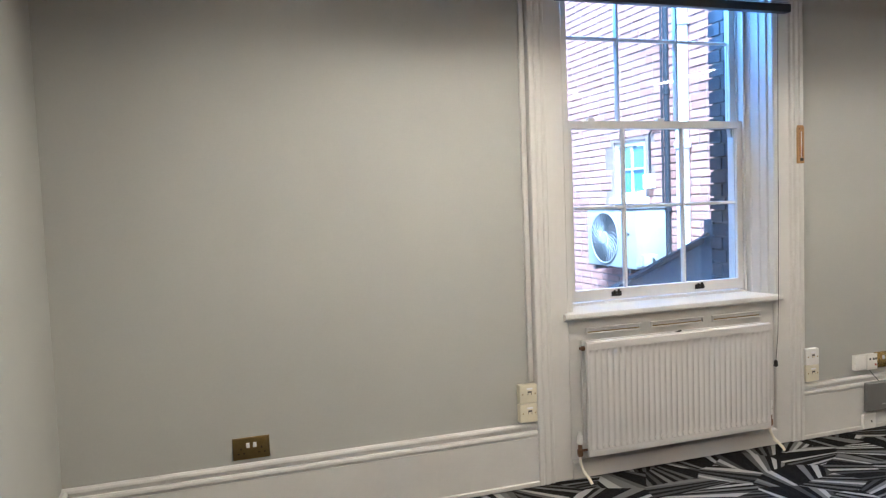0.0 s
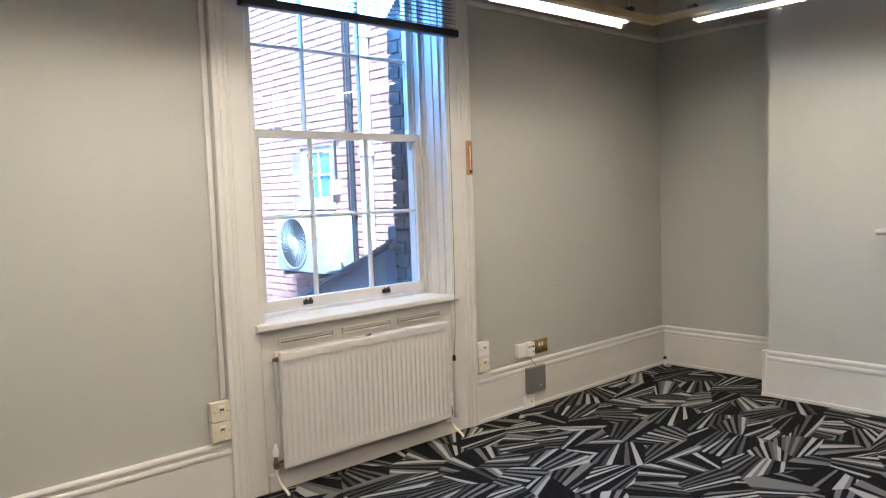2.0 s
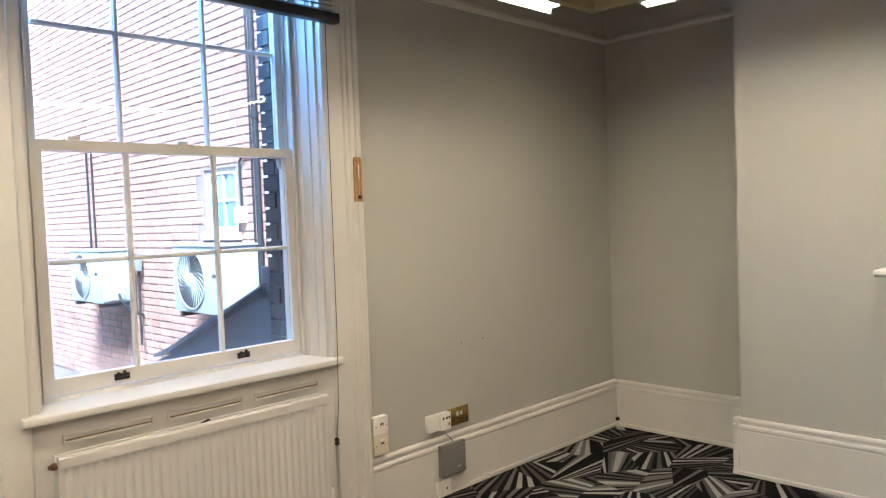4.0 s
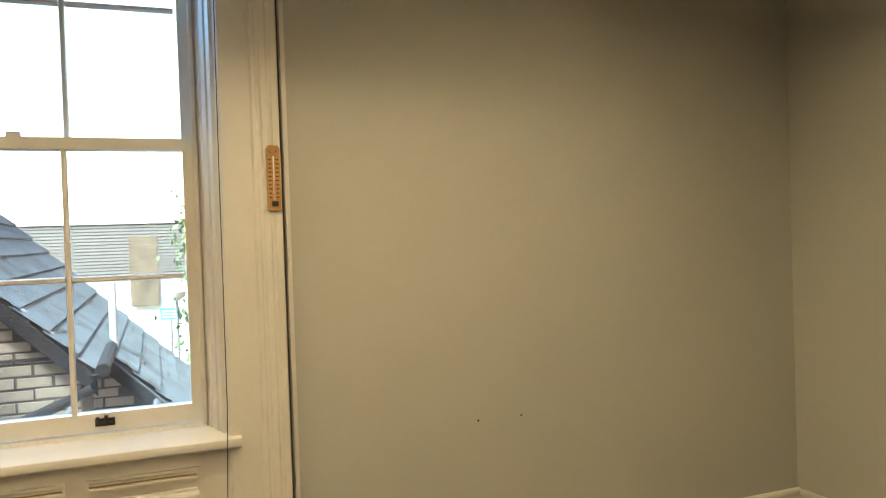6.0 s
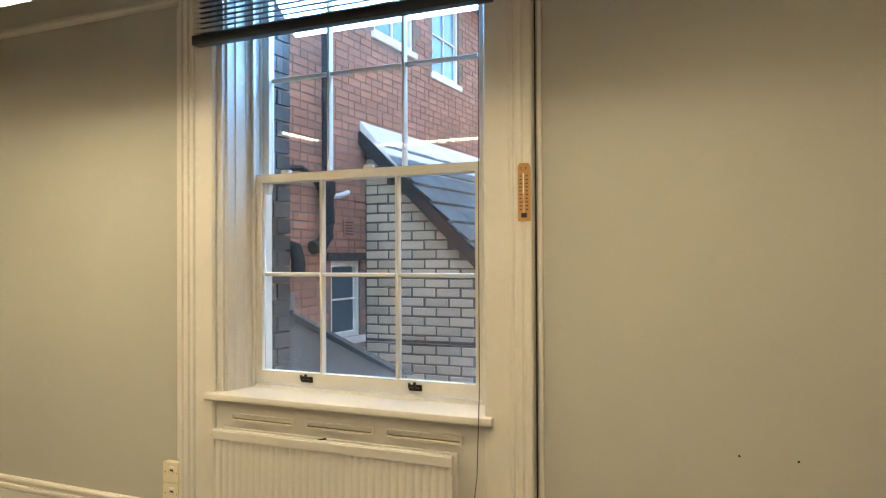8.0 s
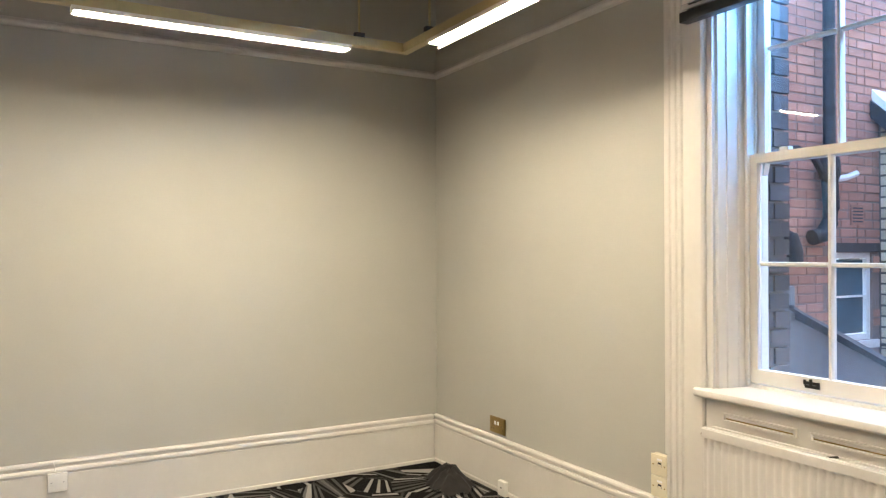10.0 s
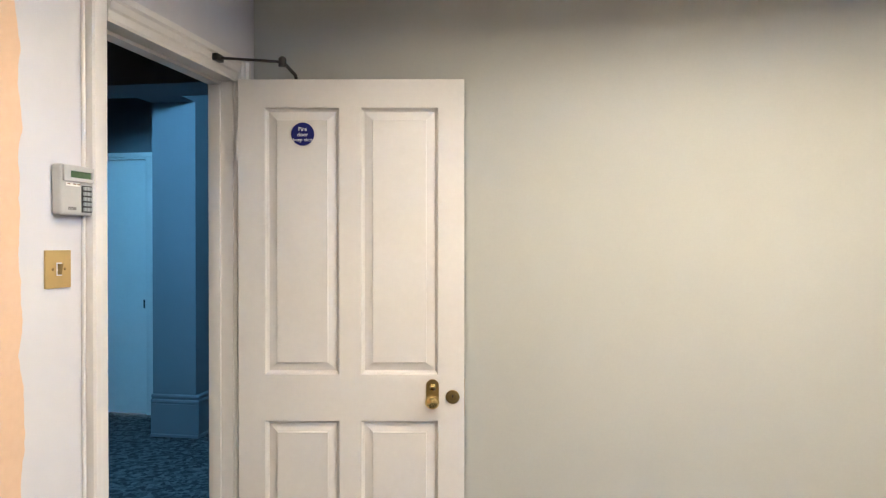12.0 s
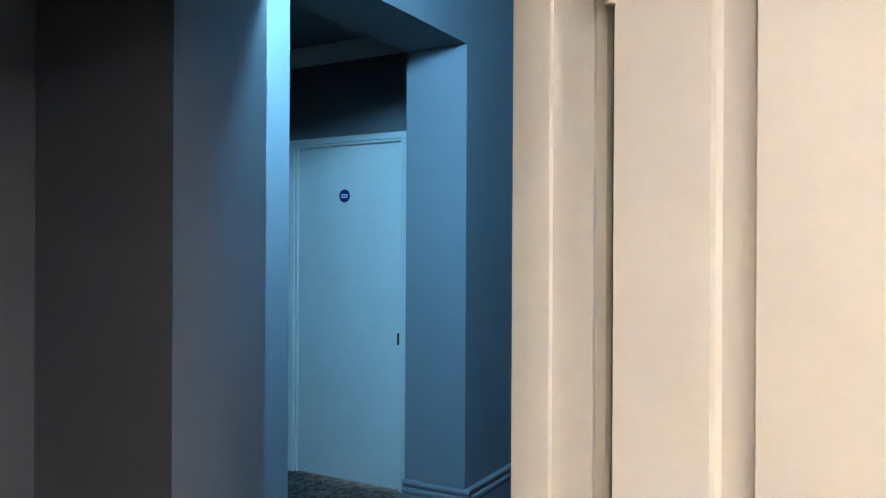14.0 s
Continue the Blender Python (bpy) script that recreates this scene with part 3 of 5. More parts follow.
# key left on top of the panel
part("key", prism([(0.5, Hr + 0.0025), (0.535, Hr + 0.012), (0.54, Hr + 0.006), (0.52, Hr + 0.0025)], -0.022, -0.012, "y"), IRON, rad)
for x, s in ((-0.035, -1), (Lr + 0.022, 1)):
    v = part("valve", lathe([(0.011, -0.02), (0.014, -0.012), (0.014, 0.012), (0.01, 0.016), (0.01, 0.04)], pose(x, -0.004, 0.02), 14), COPPER, rad, "tarnished brass valve")
    t_ = lathe([(0.006, 0), (0.006, abs(x if s < 0 else x - Lr) + 0.004)], pose(x, -0.004, 0.026, 0, 90 * -s, 0), 10)
    part("tail", t_, COPPER, v)
    part("cap", lathe([(0.014, 0.04), (0.016, 0.045), (0.015, 0.075), (0.008, 0.09), (0.008, 0.1)] if s < 0 else [(0.012, 0.04), (0.016, 0.045), (0.016, 0.07), (0.011, 0.072), (0.011, 0.085), (0.015, 0.087), (0.014, 0.12), (0.004, 0.124)], pose(x, -0.004, 0.02), 14), PLASTIC, v, "white plastic valve cap")
    bx = 0.03 if s < 0 else 0.045
    part("pipe_tail", bar([(x, -0.004, 0.0), (x, -0.004, -0.03), (x + bx * 0.3, -0.02, -0.07), (x + bx * 0.8, -0.05, -0.105), (x + bx, -0.056, -0.1225)], 0.0075, 10), PIPEC, rad, "bent cream painted pipe")

# ---------------- sockets and wall gear ----------------


def plate(name, label, w, h, material, m, category="socket", group="", frame_mat=None, extras=()):
    """A wall plate in its own x (width), z (height), facing -y; extras are (name, x, z, w, h, proud, material)."""
    e = thing(name, m, label, category, group)
    part("back_box" if frame_mat is None else "plate_edge", cube(-w / 2, w / 2, -0.007, -0.001, -h / 2, h / 2, 0.002), frame_mat or material, e)
    part("face_plate", cube(-w / 2 + 0.003, w / 2 - 0.003, -0.0105, -0.0072, -h / 2 + 0.003, h / 2 - 0.003, 0.0015), material, e)
    for nm, x, z, ww, hh, pr, mt in extras:
        part(nm, cube(x - ww / 2, x + ww / 2, -0.0107 - pr, -0.0106, z - hh / 2, z + hh / 2, 0.0006 if min(ww, hh, pr) > 0.002 else 0), mt, e)
    return e


def pins(x, z, s=1.0):
    return [("earth_hole", x, z + 0.012 * s, 0.004, 0.008, 0.0003, BLACK), ("pin_hole", x - 0.011 * s, z - 0.008 * s, 0.007, 0.004, 0.0003, BLACK), ("pin_hole", x + 0.011 * s, z - 0.008 * s, 0.007, 0.004, 0.0003, BLACK)]


dbl = pins(-0.042, -0.012) + pins(0.042, -0.012) + [("switch", -0.014, 0.014, 0.014, 0.02, 0.004, PLASTIC), ("switch", 0.014, 0.014, 0.014, 0.02, 0.004, PLASTIC), ("screw", -0.062, 0.0, 0.005, 0.005, 0.001, BRASSDARK), ("screw", 0.062, 0.0, 0.005, 0.005, 0.001, BRASSDARK)]
plate("brass_socket", "aged brass double wall socket above the skirting", 0.15, 0.092, BRASSDARK, pose(0.717, 0, 0.365), group="brass sockets", extras=dbl)
plate("brass_socket", "aged brass double wall socket beside white data plate", 0.148, 0.09, BRASS, pose(4.218, 0, 0.378), group="brass sockets", extras=dbl)
tel = [("port", 0.006, 0.004, 0.02, 0.018, 0.0004, BLACK), ("shutter", 0.006, 0.0, 0.016, 0.01, 0.0008, CREAM), ("screw", -0.03, 0, 0.006, 0.006, 0.001, BRASSDARK), ("screw", 0.034, 0.0, 0.006, 0.006, 0.001, BRASSDARK), ("label_strip", 0.006, 0.024, 0.03, 0.008, 0.0005, INKW)]


def surface_box(x, z, mat, group, label):
    e = thing("telephone_socket", pose(x, 0, z), label, "socket", group)
    part("back_box", cube(-0.044, 0.044, -0.03, -0.001, -0.043, 0.043, 0.004), mat, e)
    part("face_plate", cube(-0.044, 0.044, -0.037, -0.0305, -0.044, 0.044, 0.003), mat, e)
    for nm, px, pz, ww, hh, pr, mt in tel:
        part(nm, cube(px - ww / 2, px + ww / 2, -0.0372 - pr, -0.0371, pz - hh / 2, pz + hh / 2), mt, e)


surface_box(1.978, 0.449, CREAM, "surface sockets", "cream surface telephone socket, upper of a pair")
surface_box(1.978, 0.358, CREAM, "surface sockets", "cream surface telephone socket, lower of a pair")
surface_box(3.668, 0.452, PLASTIC, "surface sockets", "white surface socket beside the window trim")
surface_box(3.668, 0.362, CREAM, "surface sockets", "cream surface socket beside the window trim")
ext = thing("data_socket", pose(4.058, 0, 0.378), "white surface data sockets with a grey lead", "socket")
part("back_box", cube(-0.076, 0.072, -0.028, -0.001, -0.04, 0.044, 0.004), PLASTIC, ext)
part("face_plate", cube(-0.001, 0.074, -0.036, -0.0285, -0.042, 0.046, 0.003), PLASTIC, ext)
for x, z in ((0.02, 0.018), (0.045, 0.018), (0.062, 0.018), (0.06, -0.015)):
    part("port", cube(x - 0.006, x + 0.006, -0.0372, -0.0362, z - 0.006, z + 0.006), BLACK if z > 0 else REDINK, ext)
part("lead", bar([(0.03, -0.02, -0.041), (0.045, -0.03, -0.07), (0.075, -0.035, -0.1), (0.085, -0.04, -0.125)], 0.0025, 6), GREYPL, ext)
rt = thing("router_box", pose(4.125, -0.026, 0.182), "grey plastic network box fixed to the skirting", "network box")
part("casing", cube(-0.088, 0.088, -0.03, -0.001, -0.078, 0.085, 0.008, 3), GREYPL, rt)
part("badge", cube(0.02, 0.045, -0.0308, -0.0302, -0.045, -0.038), KEYPL, rt)
sp = thing("junction_box", pose(4.062, -0.026, 0.052), "small white cable outlet box on the skirting", "socket")
part("casing", cube(-0.044, 0.044, -0.022, -0.001, -0.043, 0.035, 0.004), PLASTIC, sp)
part("lid", cube(-0.046, 0.04, -0.027, -0.0225, 0.028, 0.043, 0.002), PLASTIC, sp)
part("cable_hole", lathe([(0.006, 0), (0.006, 0.001)], pose(0.012, -0.0222, -0.004, 90, 0, 0), 12), BLACK, sp)
sq = thing("junction_box", pose(0.83, -0.036, 0.05), "small white cable outlet box by the skirting foot", "socket")
part("casing", cube(-0.035, 0.035, -0.024, -0.0, -0.046, 0.035, 0.004), PLASTIC, sq)
part("cable_hole", lathe([(0.005, 0), (0.005, 0.001)], pose(0.0, -0.0242, 0.0, 90, 0, 0), 12), BLACK, sq)
wj = thing("junction_box", pose(0.024, -2.205, 0.2, 0, 0, 90), "square white junction box on the skirting", "socket")
part("casing", cube(-0.044, 0.044, -0.022, -0.0, -0.046, 0.046, 0.004), PLASTIC, wj)
part("screw", cube(-0.03, -0.026, -0.0235, -0.0222, -0.002, 0.002), IRON, wj)
part("screw", cube(0.026, 0.03, -0.0235, -0.0222, -0.002, 0.002), IRON, wj)
part("cable", bar([(-0.01, -0.004, 0.046), (-0.012, -0.006, 0.075), (-0.02, -0.002, 0.1)], 0.003, 6), PLASTIC, wj)

# cable ducts beside the window trim and the door trim
whole("cable_trunking", cube(1.993, 2.018, -0.014, -0.001, 0.5, 2.46, 0.003), WHITE, "slim white painted cable trunking", "trunking", "structure")
whole("cable_trunking", cube(3.626, 3.641, -0.012, -0.001, 0.306, 2.46, 0.002), WHITE, "slim painted cable duct beside the window trim", "cable", "structure")
whole("cable_black", bar([(3.6185, -0.012, 0.306), (3.6195, -0.012, 1.2), (3.618, -0.012, 2.46)], 0.0024, 6), IRON, "thin black cable beside the window trim", "cable")
stub = thing("pipe_stub", pose(5.655, -0.05, 0.0), "short capped pipe at the alcove corner", "pipe")
part("pipe", bar([(0, 0, 0.0), (0, 0, 0.05)], 0.009, 10), PLASTIC, stub)
part("cap", lathe([(0.013, 0.045), (0.013, 0.062), (0.006, 0.066)], None, 10), IRON, stub)
for x in (4.265, 4.431):
    whole("screw_hole", lathe([(0.004, 0), (0.003, 0.0012)], pose(x, -0.0004, 0.751, 90, 0, 0), 8), IRON, "small dark screw hole in the wall", "screw hole")

# black cloth dropped in a heap at the corner
rng = random.Random(21)
bumps = [(rng.uniform(-0.16, 0.16), rng.uniform(-0.1, 0.1), rng.uniform(0.03, 0.065), rng.uniform(0.015, 0.04)) for _ in range(26)]
folds = [(rng.uniform(0, 3.14), rng.uniform(45, 95), rng.uniform(0, 6.28), rng.uniform(0.003, 0.007)) for _ in range(6)]
bm = bmesh.new()
NU, NV = 46, 34
cloth = []
for j in range(NV + 1):
    line = []
    for i in range(NU + 1):
        x, y = -0.22 + 0.44 * i / NU, -0.15 + 0.30 * j / NV
        e_ = (x / 0.2) ** 2 + (y / 0.135) ** 2 + 0.16 * math.sin(9 * math.atan2(y, x) + 1.3) + 0.1 * math.sin(5 * math.atan2(y, x))
        k = max(0.0, 1 - e_) ** 0.5
        h = 0.016 + sum(a * math.exp(-((x - u) ** 2 + (y - v) ** 2) / (2 * w * w)) for u, v, w, a in bumps)
        h += sum(a * abs(math.sin(f * (x * math.cos(q) + y * math.sin(q)) + p)) for q, f, p, a in folds)
        line.append(bm.verts.new((x, y, 0.002 + k * h * 0.5)) if k > 0 else None)
    cloth.append(line)
for j in range(NV):
    for i in range(NU):
        q = [cloth[j][i], cloth[j][i + 1], cloth[j + 1][i + 1], cloth[j + 1][i]]
        if all(q):
            bm.faces.new(q)
bmesh.ops.delete(bm, geom=[v for v in bm.verts if not v.link_faces], context="VERTS")
bmesh.ops.solidify(bm, geom=bm.faces[:], thickness=0.002)
heap = whole("crumpled_cloth", bm, CLOTH, "crumpled black cloth lying in a heap on the carpet", "cloth", smooth=60)
heap.matrix_basis = pose(0.525, -0.21, 0.001, 0, 0, -14)

# thermometer
th = thing("thermometer", pose(3.588, -0.036, 1.592), "small wooden wall thermometer on the window trim", "thermometer")
bm = bmesh.new()
o = [(-0.021, -0.1), (0.021, -0.1), (0.021, 0.088), (0.014, 0.099), (-0.014, 0.099), (-0.021, 0.088)]
bm = prism(o, -0.013, -0.001, "y")
part("board", bm, WOOD, th)
part("tube", bar([(0, -0.016, -0.07), (0, -0.016, 0.065)], 0.0022, 8), INKW, th, "glass tube")
part("spirit", bar([(0, -0.0185, -0.07), (0, -0.0185, -0.005)], 0.001, 6), REDINK, th)
part("bulb_guard", cube(-0.008, 0.012, -0.018, -0.0135, -0.088, -0.072, 0.002), IRON, th)
for k in range(10):
    for s in (-1, 1):
        part("scale_mark", cube(s * 0.011 - 0.004, s * 0.011 + 0.004, -0.0138, -0.0132, -0.062 + k * 0.0128, -0.0585 + k * 0.0128), INK, th)
wording("C", 0.013, pose(-0.009, -0.0132, 0.08, 90, 0, 0), INK, th)
wording("F", 0.013, pose(0.009, -0.0132, 0.08, 90, 0, 0), INK, th)

# movement detector in the corner
pir = thing("motion_detector", pose(0.048, -D + 0.075, 2.39, 0, 0, 135), "small white alarm sensor high in the corner", "alarm sensor")
part("casing", prism([(0.03, -0.055), (-0.012, -0.05), (-0.026, -0.03), (-0.03, 0.04), (-0.022, 0.055), (0.03, 0.055)], -0.03, 0.03), CREAM, pir)
part("lens", prism([(-0.0275, -0.03), (-0.036, -0.02), (-0.037, 0.005), (-0.031, 0.015)], -0.022, 0.022), PLASTIC, pir)

# ---------------- fireplace ----------------
fp = thing("fireplace_surround", pose(CBX, -1.8, 0, 0, 0, 90), "white painted fireplace surround with fluted pilasters", "fireplace")
# own frame: x runs along the wall, -y out into the room; x = 0 at the first pilaster
FW = 0.95 + 0.34


def pilaster(x):
    p = part("pilaster", cube(x, x + 0.17, -0.075, -0.001, 0.16, 0.83, 0.003), WHITE, fp)
    for k in range(4):
        part("flute", prism([(x + 0.03 + k * 0.03, -0.0752), (x + 0.036 + k * 0.03, -0.083), (x + 0.046 + k * 0.03, -0.083), (x + 0.052 + k * 0.03, -0.0752)], 0.19, 0.8, "z"), WHITE, p)
    part("plinth_block", cube(x - 0.012, x + 0.185, -0.095, -0.001, 0.0, 0.155, 0.006), WHITE, p)
    part("necking", cube(x - 0.004, x + 0.176, -0.09, -0.001, 0.832, 0.85, 0.004), WHITE, p)
    cb = prism([(-0.001, 0.851), (-0.078, 0.851), (-0.082, 0.88), (-0.1, 0.93), (-0.135, 0.97), (-0.14, 1.0), (-0.12, 1.025), (-0.15, 1.05), (-0.15, 1.07), (-0.001, 1.07)], x + 0.01, x + 0.16)
    part("corbel", cb, WHITE, p, smooth=40)
    sc = lathe([(0.034, 0), (0.034, 0.004), (0.022, 0.006), (0.02, 0.011), (0.008, 0.012), (0.006, 0.018)], pose(x + 0.085, -0.135, 1.0, 90, 0, 0), 18)
    part("scroll", sc, WHITE, p)


# the pose turns x to +y, so the surround runs towards -x
fp.matrix_basis = pose(CBX, -1.805, 0, 0, 0, -90)
for x in (0.0, 0.83):
    pilaster(x)
part("frieze", cube(0.17, 0.83, -0.06, -0.001, 0.86, 1.07, 0.003), WHITE, fp)
part("mantel_shelf", prism([(-0.001, 1.072), (-0.165, 1.072), (-0.175, 1.082), (-0.185, 1.086), (-0.185, 1.1), (-0.18, 1.104), (-0.001, 1.104)], -0.1, 1.1), WHITE, fp)
part("infill_panel", cube(0.172, 0.828, -0.02, -0.001, 0.0, 0.858), BLACK, fp, "black fireback panel")

# ---------------- door ----------------
lin = thing("door_1", pose(0, -D, 0), "white painted doorway lining and moulded trim", "door frame", kind="structure")


def frame_part(name, bm, label=""):
    bm.transform(Matrix.Translation((0, D, 0)))
    return part(name, bm, DOORW, lin, label, smooth=25)


frame_part("jamb", cube(DX0 + 0.001, 0.187, -D - 0.094, -D - 0.001, 0.003, DZ - 0.002))
frame_part("jamb", cube(0.978, DX1 - 0.001, -D - 0.094, -D - 0.001, 0.003, DZ - 0.002))
frame_part("head", cube(0.188, 0.977, -D - 0.094, -D - 0.001, 1.98, DZ - 0.001))
frame_part("stop", cube(0.1875, 0.199, -D - 0.093, -D - 0.047, 0.003, 1.979, 0.002))
frame_part("stop", cube(0.966, 0.9775, -D - 0.093, -D - 0.047, 0.003, 1.979, 0.002))
frame_part("stop", cube(0.2, 0.965, -D - 0.093, -D - 0.047, 1.967, 1.9795, 0.002))
DA = [(0, 0.0), (0, 0.012), (0.008, 0.016), (0.03, 0.016), (0.036, 0.022), (0.055, 0.024), (0.062, 0.032), (0.08, 0.032), (0.084, 0.026), (0.084, 0)]
frame_part("architrave", prism([(0.972 + u, -D + v) for u, v in DA], 0.004, 2.06, "z"))
frame_part("architrave", prism([(0.18 - u, -D + v) for u, v in DA], 0.004, 2.06, "z"))
frame_part("head_architrave", prism([(-D + v, 1.977 + u) for u, v in DA], 0.181, 0.971))
frame_part("architrave", prism([(0.99 + u, -D - 0.096 - v) for u, v in DA], 0.004, 2.06, "z"))
frame_part("head_architrave", prism([(-D - 0.096 - v, 1.977 + u) for u, v in DA], 0.181, 0.985))

ang = math.degrees(math.atan2(0.831, -0.142))
door = thing("panelled_door", pose(0.196, -3.322, 0.008, 0, 0, ang), "white four panel door standing open", "door")
# own frame: x from hinge to free edge, -y is the face that looks into the room
DWD, DHT, DTH = 0.84, 1.974, 0.042
PAN = [(0.095, 0.378, 0.874, 1.872), (0.452, 0.745, 0.874, 1.872), (0.095, 0.378, 0.215, 0.707), (0.452, 0.745, 0.215, 0.707)]
part("frame", slab(0, DWD, 0, DHT, 0, DTH, PAN, "y"), DOORW, door)


def ring(x0, x1, z0, z1, steps, face, into):
    """Nested rectangles that step in from a face: (inset, depth) pairs, closed by the last one."""
    bm, last = bmesh.new(), None
    for ins, dep in steps:
        y = face + into * dep
        r = [bm.verts.new(p) for p in ((x0 + ins, y, z0 + ins), (x1 - ins, y, z0 + ins), (x1 - ins, y, z1 - ins), (x0 + ins, y, z1 - ins))]
        if last:
            for i in range(4):
                bm.faces.new((last[i], last[(i + 1) % 4], r[(i + 1) % 4], r[i]))
        last = r
    bm.faces.new(last)
    return bm


for x0, x1, z0, z1 in PAN:
    bm = ring(x0, x1, z0, z1, [(-0.001, 0.001), (0.003, 0.001), (0.008, 0.017), (0.015, 0.023), (0.046, 0.013), (0.0475, 0.007), (0.049, 0.007)], 0.0, 1)
    bm2 = ring(x0, x1, z0, z1, [(-0.001, 0.001), (0.004, 0.001), (0.01, 0.012), (0.016, 0.014), (0.046, 0.008), (0.049, 0.005)], DTH, -1)
    me2 = bpy.data.meshes.new("tmp")
    bm2.to_mesh(me2)
    bm.from_mesh(me2)
    bmesh.ops.recalc_face_normals(bm, faces=bm.faces[:])
    part("door_panel", bm, DOORW, door, smooth=12)
hx = 0.722
k = part("knob_plate", prism([(hx + 0.024 * math.cos(a) * (1 + 0.0), 0.805 + (0.024 * math.sin(a)) + (0.032 if math.sin(a) > 0.01 else -0.032 if math.sin(a) < -0.01 else 0)) for a in [2 * math.pi * j / 24 for j in range(24)]], -0.006, -0.0005, "y"), BRASSDARK, door, "oval brass back plate", smooth=40)
part("knob", lathe([(0.011, 0.004), (0.009, 0.012), (0.009, 0.03), (0.018, 0.036), (0.025, 0.045), (0.026, 0.054), (0.02, 0.064), (0.008, 0.068), (0.001, 0.0685)], pose(hx, 0.0, 0.785, 90, 0, 0), 24), BRASS, k, "polished brass knob")
part("knob_boss", lathe([(0.014, 0.005), (0.013, 0.01), (0.005, 0.014)], pose(hx, 0.0, 0.832, 90, 0, 0), 16), BRASS, k)
lk = part("lock_rose", lathe([(0.026, 0.0005), (0.026, 0.004), (0.023, 0.007), (0.016, 0.0075), (0.0155, 0.006), (0.001, 0.006)], pose(0.797, 0.0, 0.795, 90, 0, 0), 24), BRASSDARK, door, "round brass keyhole rose")
part("keyhole", cube(0.795, 0.799, -0.0078, -0.0062, 0.793, 0.803), BLACK, lk)
part("latch_plate", cube(DWD - 0.0005, DWD + 0.0015, 0.01, 0.032, 0.72, 0.86), BRASSDARK, door)
sg = part("fire_sign", lathe([(0.043, 0.0004), (0.043, 0.0012)], pose(0.24, 0.0, 1.771, 90, 0, 0), 36), BLUE, door, "round blue fire door sign")
for txt, dz, sz in (("Fire", 0.018, 0.021), ("door", -0.002, 0.021), ("keep shut", -0.021, 0.0185)):
    wording(txt, sz, pose(0.24, -0.0015, 1.771 + dz, 90, 0, 0), INKW, sg, depth=0.0003)
for z in (0.25, 1.72):
    part("hinge", lathe([(0.006, -0.045), (0.006, 0.045)], pose(-0.004, -0.004, z), 10), DOORW, door)
cl = thing("door_closer", pose(0.365, -3.325, 2.02), "dark jointed door closer arm over the doorway", "door closer")
part("bracket", cube(-0.022, 0.03, 0.0, 0.02, -0.012, 0.012, 0.003), IRON, cl)
part("long_arm", bar([(0, 0.02, 0), (-0.067, 0.218, -0.006)], 0.005, 8), IRON, cl)
part("joint", lathe([(0.014, -0.016), (0.014, 0.012), (0.008, 0.018)], pose(-0.067, 0.218, -0.006), 12), IRON, cl)
part("short_arm", bar([(-0.067, 0.218, -0.004), (-0.2, 0.214, -0.022), (-0.216, 0.212, -0.034)], 0.0065, 8), IRON, cl)

# alarm keypad
kp = thing("alarm_keypad", pose(1.121, -D, 1.508, 0, 0, 180), "pale grey alarm keypad with a green display", "keypad")
KW = 0.061
part("casing", cube(-KW, KW, -0.03, -0.001, -0.064, 0.062, 0.008, 3), KEYPL, kp)
part("display_hood", slab(-KW + 0.003, KW - 0.003, 0.02, 0.058, -0.036, -0.0305, [(-0.034, 0.05, 0.029, 0.046)], "y"), KEYPL, kp)
part("display", cube(-0.034, 0.05, -0.0315, -0.0303, 0.029, 0.046), LCD, kp)
part("key_panel", cube(0.014, 0.054, -0.0318, -0.0303, -0.056, 0.012), BLACK, kp)
for r in range(5):
    for c in range(3):
        part("key", cube(0.018 + c * 0.0125, 0.0265 + c * 0.0125, -0.036, -0.0319, -0.0525 + r * 0.0132, -0.0435 + r * 0.0132, 0.001), KEYW, kp)
part("sticker", cube(-0.045, 0.006, -0.0308, -0.0303, 0.008, 0.018), PLASTIC, kp, "worn paper sticker")
for x in (-0.04, -0.018, -0.002):
    part("faded_writing", cube(x, x + 0.01, -0.0312, -0.0309, 0.012, 0.0145), COPPER, kp)
wording("TS2200", 0.0105, pose(-0.022, -0.0303, -0.048, 90, 0, 0), INK, kp, depth=0.0003)
sw = thing("light_switch", pose(1.161, -D, 1.3105, 0, 0, 180), "brass light switch with a single rocker", "light switch")
part("plate", cube(-0.0465, 0.0465, -0.006, -0.0005, -0.0465, 0.0465, 0.002), BRASSPALE, sw)
rim = part("rocker_surround", cube(-0.009, 0.009, -0.008, -0.0061, -0.016, 0.016), INKW, sw, "white rocker surround")
part("rocker", prism([(-0.0081, -0.0135), (-0.0095, -0.0135), (-0.014, 0.0135), (-0.0081, 0.0135)], -0.0065, 0.0065), BRASSDARK, rim)
for x in (-0.022, 0.022):
    part("screw", lathe([(0.0035, 0.006), (0.0035, 0.0075), (0.001, 0.008)], pose(x, 0, 0, 90, 0, 0), 10), BRASSDARK, sw)
whole("cable_trunking", bar([(1.064, -D + 0.005, 0.31), (1.066, -D + 0.005, 1.0), (1.063, -D + 0.005, 1.6), (1.065, -D + 0.005, 2.46)], 0.0055, 8), DOORW, "thin painted cable beside the door trim", "cable", "structure")

